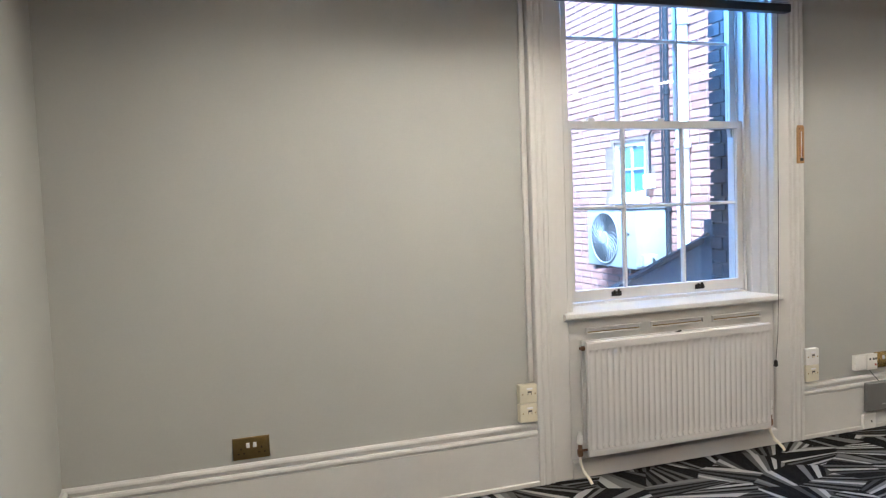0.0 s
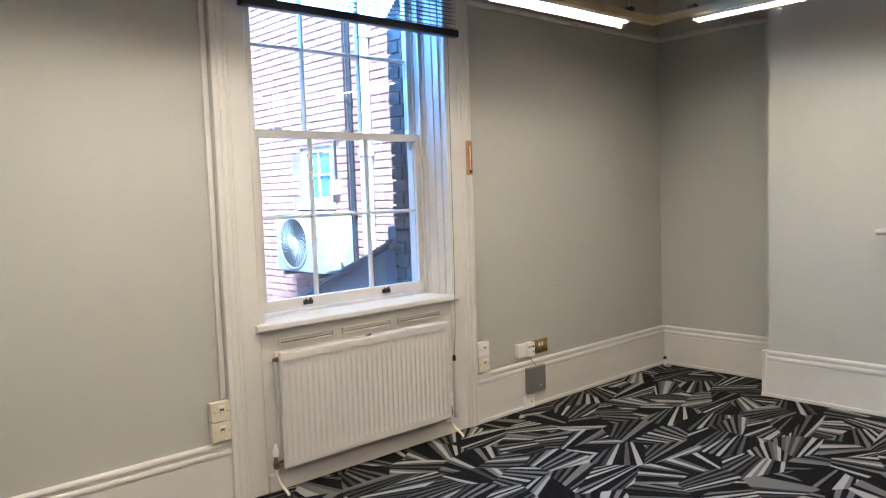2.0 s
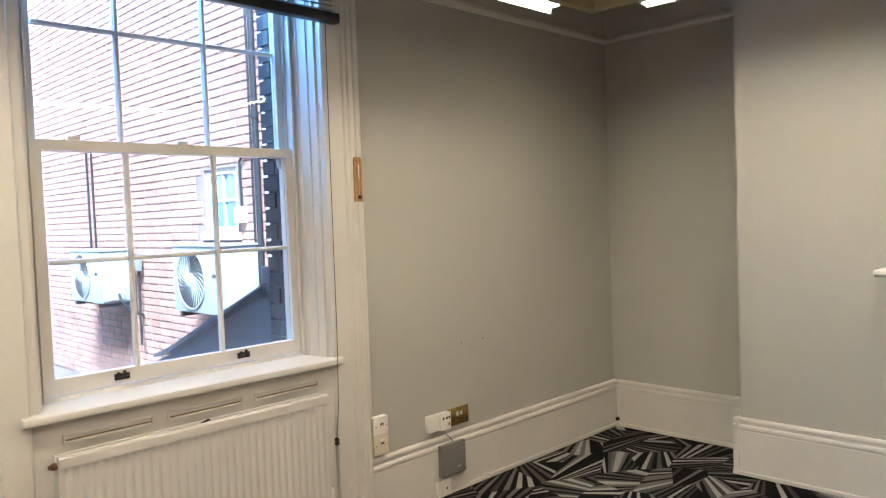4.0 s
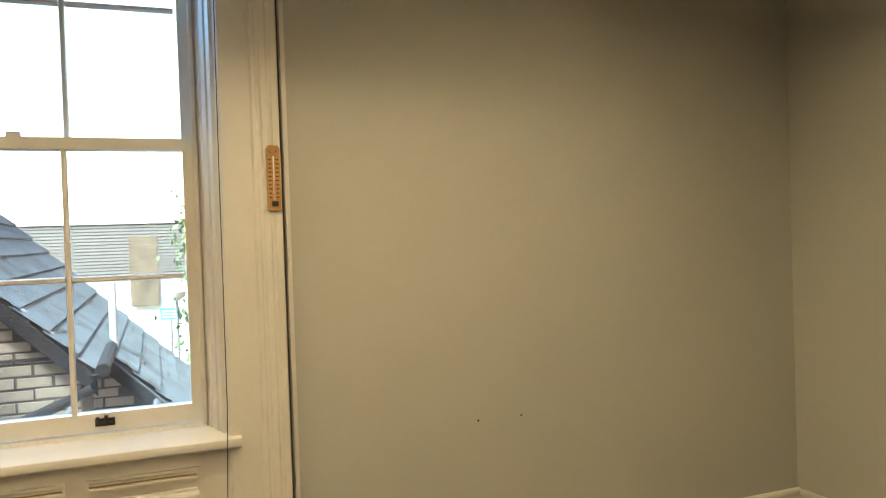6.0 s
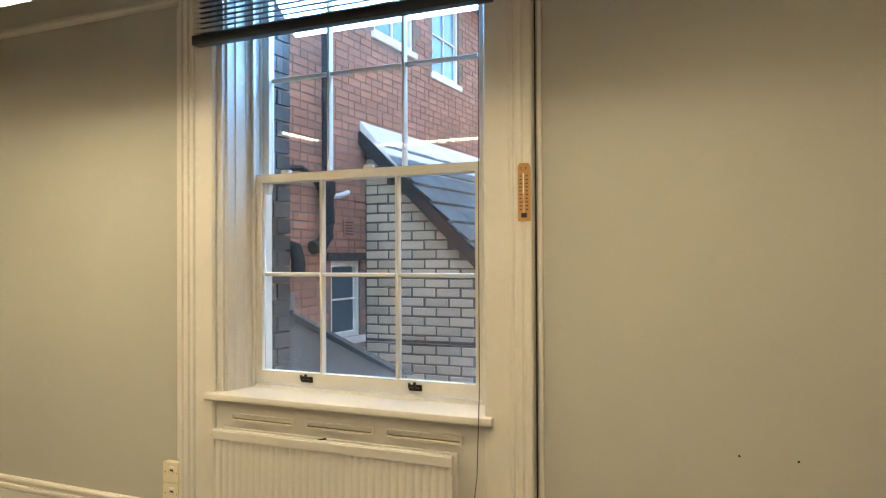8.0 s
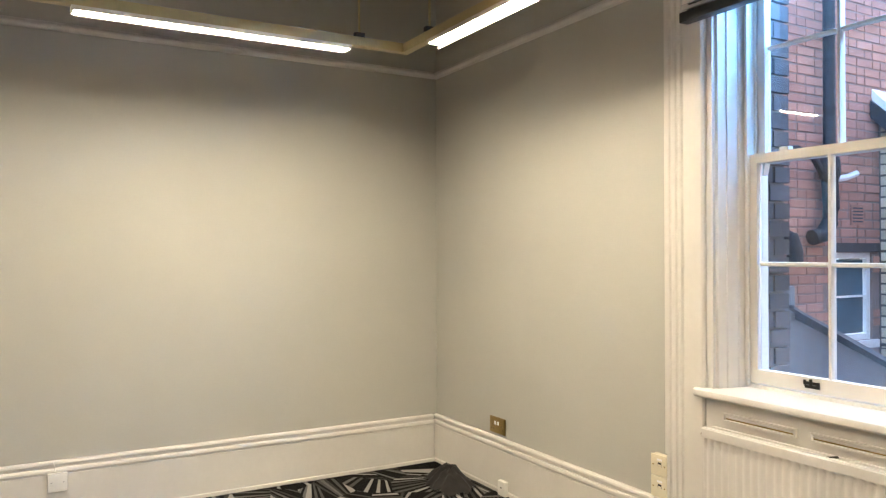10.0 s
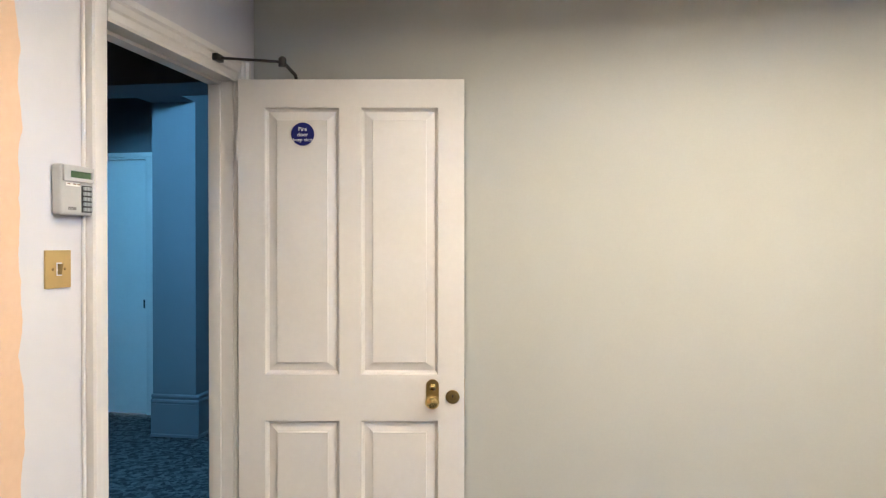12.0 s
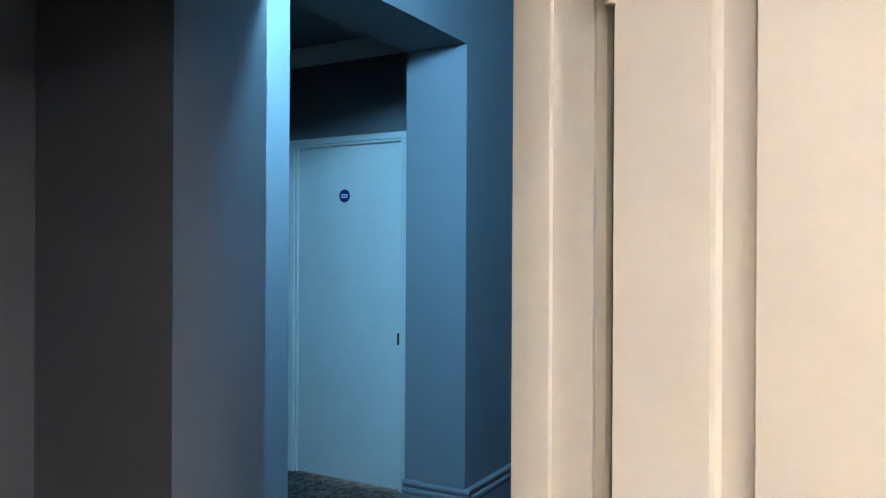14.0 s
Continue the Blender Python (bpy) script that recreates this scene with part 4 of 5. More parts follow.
# ---------------- suspended lights ----------------
LX0, LX1, LY0, LY1, LZ = 0.94, 4.505, -2.62, -0.70, 2.34
fr = thing("light_track", pose((LX0 + LX1) / 2, (LY0 + LY1) / 2, LZ), "suspended rectangular ochre lighting track", "light track")
cx, cy = (LX0 + LX1) / 2, (LY0 + LY1) / 2
for x0, x1, y0, y1 in ((LX0 - 0.02, LX1 + 0.02, LY1 - 0.02, LY1 + 0.02), (LX0 - 0.02, LX1 + 0.02, LY0 - 0.02, LY0 + 0.02), (LX0 - 0.02, LX0 + 0.02, LY0 + 0.021, LY1 - 0.021), (LX1 - 0.02, LX1 + 0.02, LY0 + 0.021, LY1 - 0.021)):
    part("track_rail", cube(x0 - cx, x1 - cx, y0 - cy, y1 - cy, 0, 0.045, 0.003), RAIL, fr)
for x, y in ((LX0, LY1 - 0.25), (LX1, LY1 - 0.25), (LX0 + 0.25, LY1), (LX1 - 0.25, LY1), (LX0, LY0 + 0.25), (LX1, LY0 + 0.25), (cx, LY1), (cx, LY0), (LX0 + 0.25, LY0), (LX1 - 0.25, LY0)):
    part("hanger", bar([(x - cx, y - cy, 0.045), (x - cx, y - cy, H - LZ - 0.004)], 0.006, 8), RAIL, fr)
    part("hanger_clip", cube(x - cx - 0.015, x - cx + 0.015, y - cy - 0.0245, y - cy + 0.0245, 0.0455, 0.068, 0.003), IRON, fr)


def tube_light(x0, y0, x1, y1, outer, lip, mat):
    length = math.hypot(x1 - x0, y1 - y0)
    a = math.degrees(math.atan2(y1 - y0, x1 - x0))
    e = thing("led_batten", pose(x0, y0, LZ - 0.0015, 0, 0, a), "lit white tube batten under the lighting track", "ceiling light", "tube battens")
    part("housing", cube(0.0, length, -0.032, 0.032, -0.016, -0.001, 0.003), WHITE, e)
    # lips are added; the outer one hangs lower to shade the upper wall
    for s in (-1, 1):
        a_, c_ = sorted((s * 0.032, s * 0.029))
        part("added_lip", cube(0.0, length, a_, c_, -lip if s == outer else -0.0215, -0.0165), WHITE, e)
    o = [(0.026 * math.cos(q), -0.017 - 0.005 * math.sin(q)) for q in [math.pi * j / 12 for j in range(13)]]
    part("diffuser", prism(o, 0.012, length - 0.012), mat, e, "glowing white diffuser")
    for s in (0.0, length - 0.011):
        part("end_cap", prism([(y * 1.06, z * 1.03 + 0.001) for y, z in o], s, s + 0.011), WHITE, e)


for a in ((1.22, LY1, 2.42, LY1, 1, 0.037, TUBE), (3.02, LY1, 4.22, LY1, 1, 0.046, TUBEDIM), (1.22, LY0, 2.42, LY0, -1, 0.034, TUBEDIM),
          (3.02, LY0, 4.22, LY0, -1, 0.046, TUBEFAINT), (LX0, -2.2, LX0, -1.0, 1, 0.0265, TUBEBRIGHT), (LX1, -2.16, LX1, -0.96, -1, 0.028, TUBESOFT)):
    tube_light(*a)

# ---------------- hall beyond the door ----------------
HZ = 2.95
whole("hall_floor", cube(-3.4, 2.2, -7.2, -D - 0.001, -0.2, -0.002), SPECK, "dark speckled hall carpet", "floor", "structure")
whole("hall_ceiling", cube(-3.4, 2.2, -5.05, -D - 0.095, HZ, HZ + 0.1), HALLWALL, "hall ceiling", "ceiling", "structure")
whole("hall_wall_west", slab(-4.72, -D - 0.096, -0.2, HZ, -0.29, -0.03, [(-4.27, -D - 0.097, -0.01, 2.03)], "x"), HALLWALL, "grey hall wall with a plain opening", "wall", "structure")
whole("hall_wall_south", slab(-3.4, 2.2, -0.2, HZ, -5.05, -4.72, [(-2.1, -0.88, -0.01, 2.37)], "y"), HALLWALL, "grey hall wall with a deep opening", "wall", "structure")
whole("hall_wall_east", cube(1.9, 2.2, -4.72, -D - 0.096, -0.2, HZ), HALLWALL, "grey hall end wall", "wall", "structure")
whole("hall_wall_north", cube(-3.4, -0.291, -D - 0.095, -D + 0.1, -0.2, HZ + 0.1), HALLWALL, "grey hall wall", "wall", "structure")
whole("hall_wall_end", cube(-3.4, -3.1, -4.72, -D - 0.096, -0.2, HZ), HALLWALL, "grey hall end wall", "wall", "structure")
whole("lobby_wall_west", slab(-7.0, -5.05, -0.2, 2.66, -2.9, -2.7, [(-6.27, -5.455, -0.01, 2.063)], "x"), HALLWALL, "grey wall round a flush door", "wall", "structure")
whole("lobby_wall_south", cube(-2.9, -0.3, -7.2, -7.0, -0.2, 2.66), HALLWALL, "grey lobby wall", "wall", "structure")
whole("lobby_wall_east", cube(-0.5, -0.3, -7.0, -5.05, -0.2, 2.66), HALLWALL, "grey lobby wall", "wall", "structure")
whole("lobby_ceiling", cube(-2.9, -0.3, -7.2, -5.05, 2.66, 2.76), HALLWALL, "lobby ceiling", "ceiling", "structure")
whole("lobby_cornice", prism([(-2.7, 2.655), (-2.62, 2.655), (-2.63, 2.62), (-2.67, 2.57), (-2.7, 2.555)], -7.0, -5.052, "y"), WHITE, "white plaster cornice", "cornice", "structure")
skirting("hall_baseboard_a", (-2.1, -4.718), (-3.1, -4.718), (0, 1), HALLWALL)
skirting("hall_baseboard_b", (-2.098, -5.05), (-2.098, -4.684), (1, 0), HALLWALL)
skirting("hall_baseboard_c", (-0.03 - 0.26, -4.718), (-0.88, -4.718), (0, 1), HALLWALL)
skirting("hall_baseboard_d", (-0.028, -4.72), (-0.028, -4.27), (1, 0), HALLWALL)
hd = thing("flush_door", pose(-2.7, -6.245, 0.006, 0, 0, 90), "plain white flush door, shut, in a white frame", "door")
part("leaf", cube(0.0, 0.766, 0.012, 0.052, 0.0, 2.033, 0.002), WHITE, hd)
part("lock_plate", cube(0.748, 0.762, 0.008, 0.0125, 0.845, 0.915, 0.002), IRON, hd, "small dark lock plate")
part("hall_sign", lathe([(0.04, 0.0), (0.04, 0.0015)], pose(0.36, 0.0118, 1.73, 90, 0, 0), 28), BLUE, hd, "round blue door sign")
for dz in (-0.01, 0.004):
    part("sign_bar", cube(0.335, 0.385, 0.0092, 0.0101, 1.73 + dz, 1.736 + dz), INKW, hd)
hf = thing("door_2", pose(-2.7, -6.245, 0, 0, 0, 90), "white painted frame of a flush door", "door frame", kind="structure")
part("jamb", cube(-0.018, -0.003, 0.0, 0.1, 0.002, 2.053), WHITE, hf)
part("jamb", cube(0.773, 0.79, 0.0, 0.1, 0.002, 2.053), WHITE, hf)
part("head", cube(-0.018, 0.79, 0.0, 0.1, 2.0465, 2.061), WHITE, hf)
part("architrave", cube(-0.08, -0.0185, -0.016, -0.001, 0.002, 2.061, 0.003), WHITE, hf)
part("architrave", cube(0.791, 0.855, -0.016, -0.001, 0.002, 2.061, 0.003), WHITE, hf)
part("head_architrave", cube(-0.08, 0.855, -0.016, -0.001, 2.0615, 2.097, 0.003), WHITE, hf)
part("stop", cube(-0.0175, 0.7895, 0.056, 0.099, 2.02, 2.046), WHITE, hf)
part("stop", cube(0.75, 0.7725, 0.056, 0.099, 0.003, 2.019), WHITE, hf)
part("stop", cube(-0.0025, 0.02, 0.056, 0.099, 0.003, 2.019), WHITE, hf)
hl = thing("pendant_light", pose(-0.42, -4.22, HZ), "cool white globe pendant light in the hall", "pendant light")
part("rose", lathe([(0.05, -0.03), (0.055, -0.001)], None, 20), PLASTIC, hl)
part("flex", bar([(0, 0, -0.03), (0, 0, -0.4)], 0.004, 6), PLASTIC, hl)
part("globe", lathe([(0.02, -0.39), (0.05, -0.41), (0.065, -0.46), (0.05, -0.51), (0.01, -0.525)], None, 20), HALLGLOW, hl, "glowing globe")

# ---------------- outside: ground and near roof ----------------
GZ = -3.2
whole("ground", cube(-300, 300, 0.5, 600, GZ - 0.2, GZ), GROUND, "paved yard and ground beyond", "ground", "structure")
bay = thing("lead_roof", pose(2.82, 0.46, 0.6), "lead covered flat roof below the window", "roof", kind="structure")
part("sheet", prism([(0.0, 0.02), (1.28, -0.02), (1.3, -0.06), (0.0, -0.06)], -0.72, 0.72), LEAD, bay)
for x in (-0.4, 0.0, 0.4):
    part("roll", bar([(x, 0.0, 0.035), (x, 1.26, -0.005)], 0.018, 8), LEAD, bay)
part("fascia", cube(-0.72, 0.72, 1.25, 1.3, -3.7, -0.062), LEAD, bay)
for x0, x1 in ((-0.73, -0.6), (0.6, 0.73)):
    ck = part("cheek", prism([(0.0, -0.05), (0.0, 0.5), (0.04, 0.47), (1.1, 0.06), (1.25, 0.02), (1.25, -0.05)], x0, x1), LEAD, bay)
    part("coping", prism([(0.02, 0.505), (0.02, 0.52), (0.07, 0.495), (1.12, 0.09), (1.27, 0.05), (1.27, 0.03), (1.1, 0.065)], x0 - 0.03, x1 + 0.03), LEAD, ck)
    part("cap", cube(x0 - 0.0, x1 + 0.0, -0.008, 0.075, 0.43, 0.6, 0.01), LEAD, ck)

# ---------------- outside: brick work ----------------
random.seed(7)
BR_L, BR_H, JT = 0.215, 0.065, 0.011
_brick_meshes = {}


def brick_mesh(mat, l, hb, d=0.006):
    key = (mat.name, round(l, 3))
    if key not in _brick_meshes:
        bm = cube(0, l, -d, 0.02, 0, hb)
        top = [e for e in bm.edges if all(abs(v.co.y + d) < 1e-6 for v in e.verts)]
        bmesh.ops.bevel(bm, geom=top, offset=0.004, segments=1, affect="EDGES")
        _brick_meshes[key] = ready("brick", bm, mat, 0)
    return _brick_meshes[key]


def brickwork(parent, mat, m, u0, u1, v0, v1, keep, near, limit=300, bl=BR_L, bh=BR_H, headers=True, jt=JT):
    """Courses of bricks on a face (u along, v up, facing the -y side of pose m). The nearest are single bricks, the rest one joined part."""
    jobs = []
    row, v = 0, v0
    while v < v1:
        u = u0 - (bl / 2 if row % 2 else 0)
        i = 0
        while u < u1:
            l = bl if (i + row) % 3 or not headers else bl * 0.477
            a, c = max(u, u0), min(u + l, u1)
            if c - a > 0.03 and keep((a + c) / 2, v + bh / 2):
                jobs.append((a, v, c - a))
            u += l + jt
            i += 1
        v += bh + jt
        row += 1
    jobs.sort(key=lambda j: (j[0] - near[0]) ** 2 + (j[1] - near[1]) ** 2)
    for a, v, l in jobs[:limit]:
        ls = bl if l > bl * 0.75 else bl * 0.477
        ob = new("brick", brick_mesh(mat, ls, bh))
        ob.parent = parent
        ob.matrix_basis = m @ pose(a, random.uniform(-0.002, 0.002), v, 0, random.uniform(-0.7, 0.7), random.uniform(-0.4, 0.4)) @ Matrix.Diagonal((l / ls * random.uniform(0.955, 1.0), 1, random.uniform(0.92, 1.02), 1))
    if jobs[limit:]:
        vs, fs = [], []
        for a, v, l in jobs[limit:]:
            y, k = -0.008 + random.uniform(-0.002, 0.002), len(vs)
            vs += [m @ Vector(p) for p in ((a, 0.01, v), (a + l, 0.01, v), (a + l, 0.01, v + bh), (a, 0.01, v + bh), (a + 0.003, y, v + 0.003), (a + l - 0.003, y, v + 0.003), (a + l - 0.003, y, v + bh - 0.003), (a + 0.003, y, v + bh - 0.003))]
            fs += [tuple(k + q for q in f) for f in ((4, 5, 6, 7), (0, 1, 5, 4), (1, 2, 6, 5), (2, 3, 7, 6), (3, 0, 4, 7))]
        me = bpy.data.meshes.new("brick_field")
        me.from_pydata(vs, [], fs)
        me.materials.append(mat)
        ob = tagged(new("brick_field", me), kind="stuff")
        ob.parent = parent


def yard_window(parent, m, w, h, pane_mat, cols, rows, open_top=False):
    """A small white casement in a wall; own x along the wall, -y outwards."""
    e = part("window", slab(0, w, 0, h, -0.01, 0.05, [(0.05, w - 0.05, 0.05, h - 0.05)], "y"), STONE, parent)
    e.matrix_basis = m
    part("sill", cube(-0.06, w + 0.06, -0.06, 0.04, -0.07, -0.002, 0.006), STONE, e)
    iw, ih = w - 0.1, h - 0.1
    for c in range(cols):
        for r in range(rows):
            part("pane", cube(0.05 + c * iw / cols + 0.008, 0.05 + (c + 1) * iw / cols - 0.008, 0.02, 0.026, 0.05 + r * ih / rows + 0.008, 0.05 + (r + 1) * ih / rows - 0.008), pane_mat, e)
    for c in range(1, cols):
        part("glazing_bar", cube(0.05 + c * iw / cols - 0.0079, 0.05 + c * iw / cols + 0.0079, 0.0, 0.03, 0.051, h - 0.051), STONE, e)
    for r in range(1, rows):
        part("transom", cube(0.051, w - 0.051, -0.004, 0.034, 0.05 + r * ih / rows - 0.0079, 0.05 + r * ih / rows + 0.0079), STONE, e)
    return e


# east wing: its face looks west. u runs north, so the pose turns x to +y
XE = 4.9
east = thing("brick_building_east", pose(XE, 0.5, GZ), "red brick wing with pipes and a small window", "building")
# wall coordinates: u = y - 0.5, v = z; facing -x means own -y turned: rotate so that x->-y
EFACE = Matrix.Translation((0, 14.5, -GZ)) @ pose(0, 0, 0, 0, 0, -90)
part("wall", slab(0.0, 14.5, 0, 9.5, 0.0, 0.3, [(3.29 - 0.5, 3.87 - 0.5, 1.34 - GZ, 1.92 - GZ)], "x"), MORTAR, east)


def eu(y):
    return 15.0 - y


brickwork(east, REDBRICK, EFACE, 0.0, 14.5, -0.4, 5.2, lambda u, v: not (eu(3.93) < u < eu(3.23) and 1.27 < v < 1.98), (eu(3.6), 1.5))
yard_window(east, EFACE @ pose(eu(3.87), 0.03, 1.34), 0.58, 0.58, BLUEPANE, 2, 2)
part("roof", prism([(-0.2, 9.5), (0.4, 9.9), (2.5, 11.0), (2.5, 9.4)], 0.0, 14.5, "y"), SLATE, east)
part("junction_box", cube(-0.07, -0.001, 2.62, 2.74, 1.42 - GZ, 1.56 - GZ, 0.008), PLASTIC, east)
part("cable", bar([(-0.02, 2.68, 1.56 - GZ), (-0.025, 2.68, 1.95 - GZ), (-0.025, 2.6, 2.02 - GZ), (-0.04, 2.5, 2.04 - GZ)], 0.012, 6), PIPEK, east)


def downpipe(x, y, z0, z1, r, mat, label, kink=0.0):
    e = thing("downpipe", pose(x, y, z0), label, "downpipe")
    part("pipe", bar([(0, 0, 0), (0, 0, z1 - z0)], r, 12), mat, e)
    z = 0.6
    while z < z1 - z0:
        part("collar", lathe([(r * 1.25, -0.03), (r * 1.3, 0), (r * 1.25, 0.03)], pose(0, 0, z), 12), mat, e)
        z += 1.1
    return e


dp = downpipe(4.862, 2.875, 0.62, 6.0, 0.026, PIPEK, "black iron downpipe on the red brick wall")
part("foot_bend", bar([(0, 0, 0.02), (0.0, 0.02, -0.05), (0.0, 0.12, -0.12), (-0.02, 0.28, -0.16)], 0.026, 12), PIPEK, dp)
part("clipped_cable", bar([(-0.02, 0.045, 0.05), (-0.022, 0.045, 2.0), (-0.02, 0.035, 5.0)], 0.01, 6), PIPEK, dp)
downpipe(4.83, 2.6, GZ, 6.0, 0.06, PIPEW, "pale grey plastic downpipe on the red brick wall")


def aircon(x, y0, y1, z0, z1):
    """An outdoor unit on wall brackets, fan side facing west."""
    e = thing("air_conditioner", pose(x, y0, z0), "white outdoor air conditioning unit on wall brackets", "air conditioner", "air conditioning units")
    L, h, dp_ = y1 - y0, z1 - z0, 0.33
    part("casing", cube(0, dp_, 0, L, 0, h, 0.012), ACW, e)
    part("end_panel", cube(0.004, dp_ - 0.004, -0.012, -0.001, 0.02, h - 0.03, 0.004), GRIME, e, "grey end panel")
    part("lid", cube(-0.012, dp_ + 0.012, -0.014, L + 0.012, h + 0.0005, h + 0.018, 0.005), ACW, e)
    cy_, cz_, R = L * 0.62, h * 0.5, min(h * 0.44, L * 0.33)
    part("fan_recess", lathe([(R, 0.0005), (R, 0.002)], pose(-0.001, cy_, cz_, 0, -90, 0), 32), GRIME, e)
    g = part("fan_guard", lathe([(R * 1.03, 0.002), (R * 1.03, 0.012), (R * 0.98, 0.012), (R * 0.98, 0.002)], pose(-0.001, cy_, cz_, 0, -90, 0), 32), ACW, e)
    for q in range(28):
        a = 2 * math.pi * q / 28
        p0 = (-0.008, cy_ + math.cos(a) * R * 0.25, cz_ + math.sin(a) * R * 0.25)
        p1 = (-0.01, cy_ + math.cos(a + 0.5) * R * 0.65, cz_ + math.sin(a + 0.5) * R * 0.65)
        p2 = (-0.008, cy_ + math.cos(a + 0.8) * R, cz_ + math.sin(a + 0.8) * R)
        part("guard_spoke", bar([p0, p1, p2], 0.004, 5), ACW, g)
    part("guard_hub", lathe([(R * 0.26, 0.002), (R * 0.24, 0.012), (0.01, 0.014)], pose(-0.001, cy_, cz_, 0, -90, 0), 20), ACW, g)
    part("handle_recess", cube(-0.003, -0.0005, L * 0.12, L * 0.2, h * 0.55, h * 0.6), IRON, e)
    for yb in (0.1, L - 0.14):
        part("bracket", cube(0.0, XE - x - 0.002, yb, yb + 0.04, -0.045, -0.002), IRON, e)
    part("valve_cover", cube(0.05, 0.2, -0.06, -0.0125, 0.03, 0.14, 0.01), GRIME, e)
    part("pipework", bar([(0.15, -0.05, 0.1), (0.16, -0.09, 0.02), (0.25, -0.1, -0.1), (0.38, -0.1, -0.15)], 0.016, 8), PIPEK, e)
    return e


aircon(4.5, 2.88, 3.76, 0.66, 1.23)
aircon(4.5, 5.42, 6.32, 0.62, 1.17)
iso = thing("isolator_switch", pose(4.86, 5.3, 0.95), "grey outdoor isolator box on its conduit", "isolator")
part("box", cube(-0.06, 0.0, -0.06, 0.06, 0.0, 0.16, 0.01), GREYPL, iso)
part("conduit", bar([(-0.02, 0, 0.0), (-0.02, 0, -0.8)], 0.014, 8), PIPEK, iso)
for y in (6.53, 6.68):
    cb_ = thing("conduit", pose(4.875, y, 1.1), "thin dark conduit on the brick wall", "conduit", "wall conduits")
    part("pipe", bar([(0, 0, 0), (0.0, 0.01, 1.25)], 0.012, 6), PIPEK, cb_)

# west wing: its face looks east, u runs north
XW = 0.5
west = thing("brick_building_west", pose(XW, 0.5, GZ), "red brick wing with a soil pipe and white windows", "building")
WFACE = Matrix.Translation((0, -0.5, -GZ)) @ pose(0, 0, 0, 0, 0, 90)
part("wall", slab(0.0, 8.8, 0, 4.75 - GZ, -0.3, 0.0, [(3.47 - 0.5, 4.0 - 0.5, 0.6 - GZ, 1.34 - GZ), (4.3 - 0.5, 5.2 - 0.5, 3.72 - GZ, 4.6 - GZ), (5.7 - 0.5, 6.5 - 0.5, 3.6 - GZ, 4.6 - GZ)], "x"), MORTAR, west)
brickwork(west, REDBRICK, WFACE, 0.5, 9.3, -0.2, 4.7, lambda u, v: not (3.4 < u < 4.09 and 0.5 < v < 1.42) and not (4.2 < u < 5.3 and 3.6 < v < 5.1) and not (5.6 < u < 6.6 and 3.5 < v < 5.3), (3.4, 1.6))
yard_window(west, WFACE @ pose(3.47, 0.03, 0.6), 0.53, 0.74, OBSC, 1, 2)
yard_window(west, WFACE @ pose(4.3, 0.03, 3.72), 0.9, 0.88, BLUEPANE, 2, 2)
yard_window(west, WFACE @ pose(5.7, 0.03, 3.6), 0.8, 1.0, BLUEPANE, 2, 2)
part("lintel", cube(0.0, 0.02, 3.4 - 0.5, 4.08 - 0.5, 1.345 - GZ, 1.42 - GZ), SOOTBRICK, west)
vent = part("air_brick", cube(0.002, 0.018, 3.68 - 0.5, 3.86 - 0.5, 1.57 - GZ, 1.74 - GZ), REDBRICK, west)
for r in range(5):
    part("vent_slot", cube(0.0182, 0.0192, 3.70 - 0.5, 3.84 - 0.5, 1.595 - GZ + r * 0.028, 1.607 - GZ + r * 0.028), BLACK, vent)
part("roof", prism([(0.25, 4.72 - GZ), (0.25, 4.8 - GZ), (-3.0, 6.6 - GZ), (-3.0, 4.72 - GZ)], 0.0, 8.9, "y"), SLATE, west)
soil = thing("soil_pipe", pose(0.6, 3.26, 1.9), "thick black soil pipe down the red brick wall", "soil pipe")
part("stack", bar([(0, 0, 0), (0, 0, 2.95)], 0.046, 14), PIPEK, soil)
part("branch_collar", lathe([(0.072, -0.09), (0.08, -0.06), (0.08, 0.04), (0.07, 0.08)], pose(0, 0, 0.12), 14), PIPEK, soil)
part("lower_pipe", bar([(0, 0, 0.04), (0.0, 0.02, -0.2), (0.0, 0.0, -0.32), (0.0, -0.1, -0.42), (-0.02, -0.2, -0.44)], 0.062, 14), PIPEK, soil)
part("waste_branch", bar([(0, 0.0, -0.02), (0.03, -0.25, 0.18), (0.03, -0.45, 0.24), (0.0, -0.6, 0.22)], 0.026, 8), PIPEK, soil)
part("side_waste", bar([(0, 0, 0.02), (0.0, 0.22, 0.05), (0.0, 0.36, 0.09)], 0.026, 8), PIPEW, soil)
stub2 = thing("soil_pipe", pose(0.6, 2.75, 1.35), "short black soil pipe end on the brick wall", "soil pipe")
part("bend", bar([(-0.08, 0, 0.12), (0.02, 0, 0.1), (0.05, 0, 0.0), (0.05, 0.0, -0.1)], 0.06, 12), PIPEK, stub2)

# pale brick lean-to against the west wing: gable looks south, roof falls to the east
YC, AX, AZ, SL = 4.1, 0.47, 2.66, 0.985
lean = thing("brick_outbuilding", pose(AX, YC, GZ), "pale brick outbuilding with a steep slate roof", "building")


def roof_z(x):
    return AZ - SL * (x - AX)


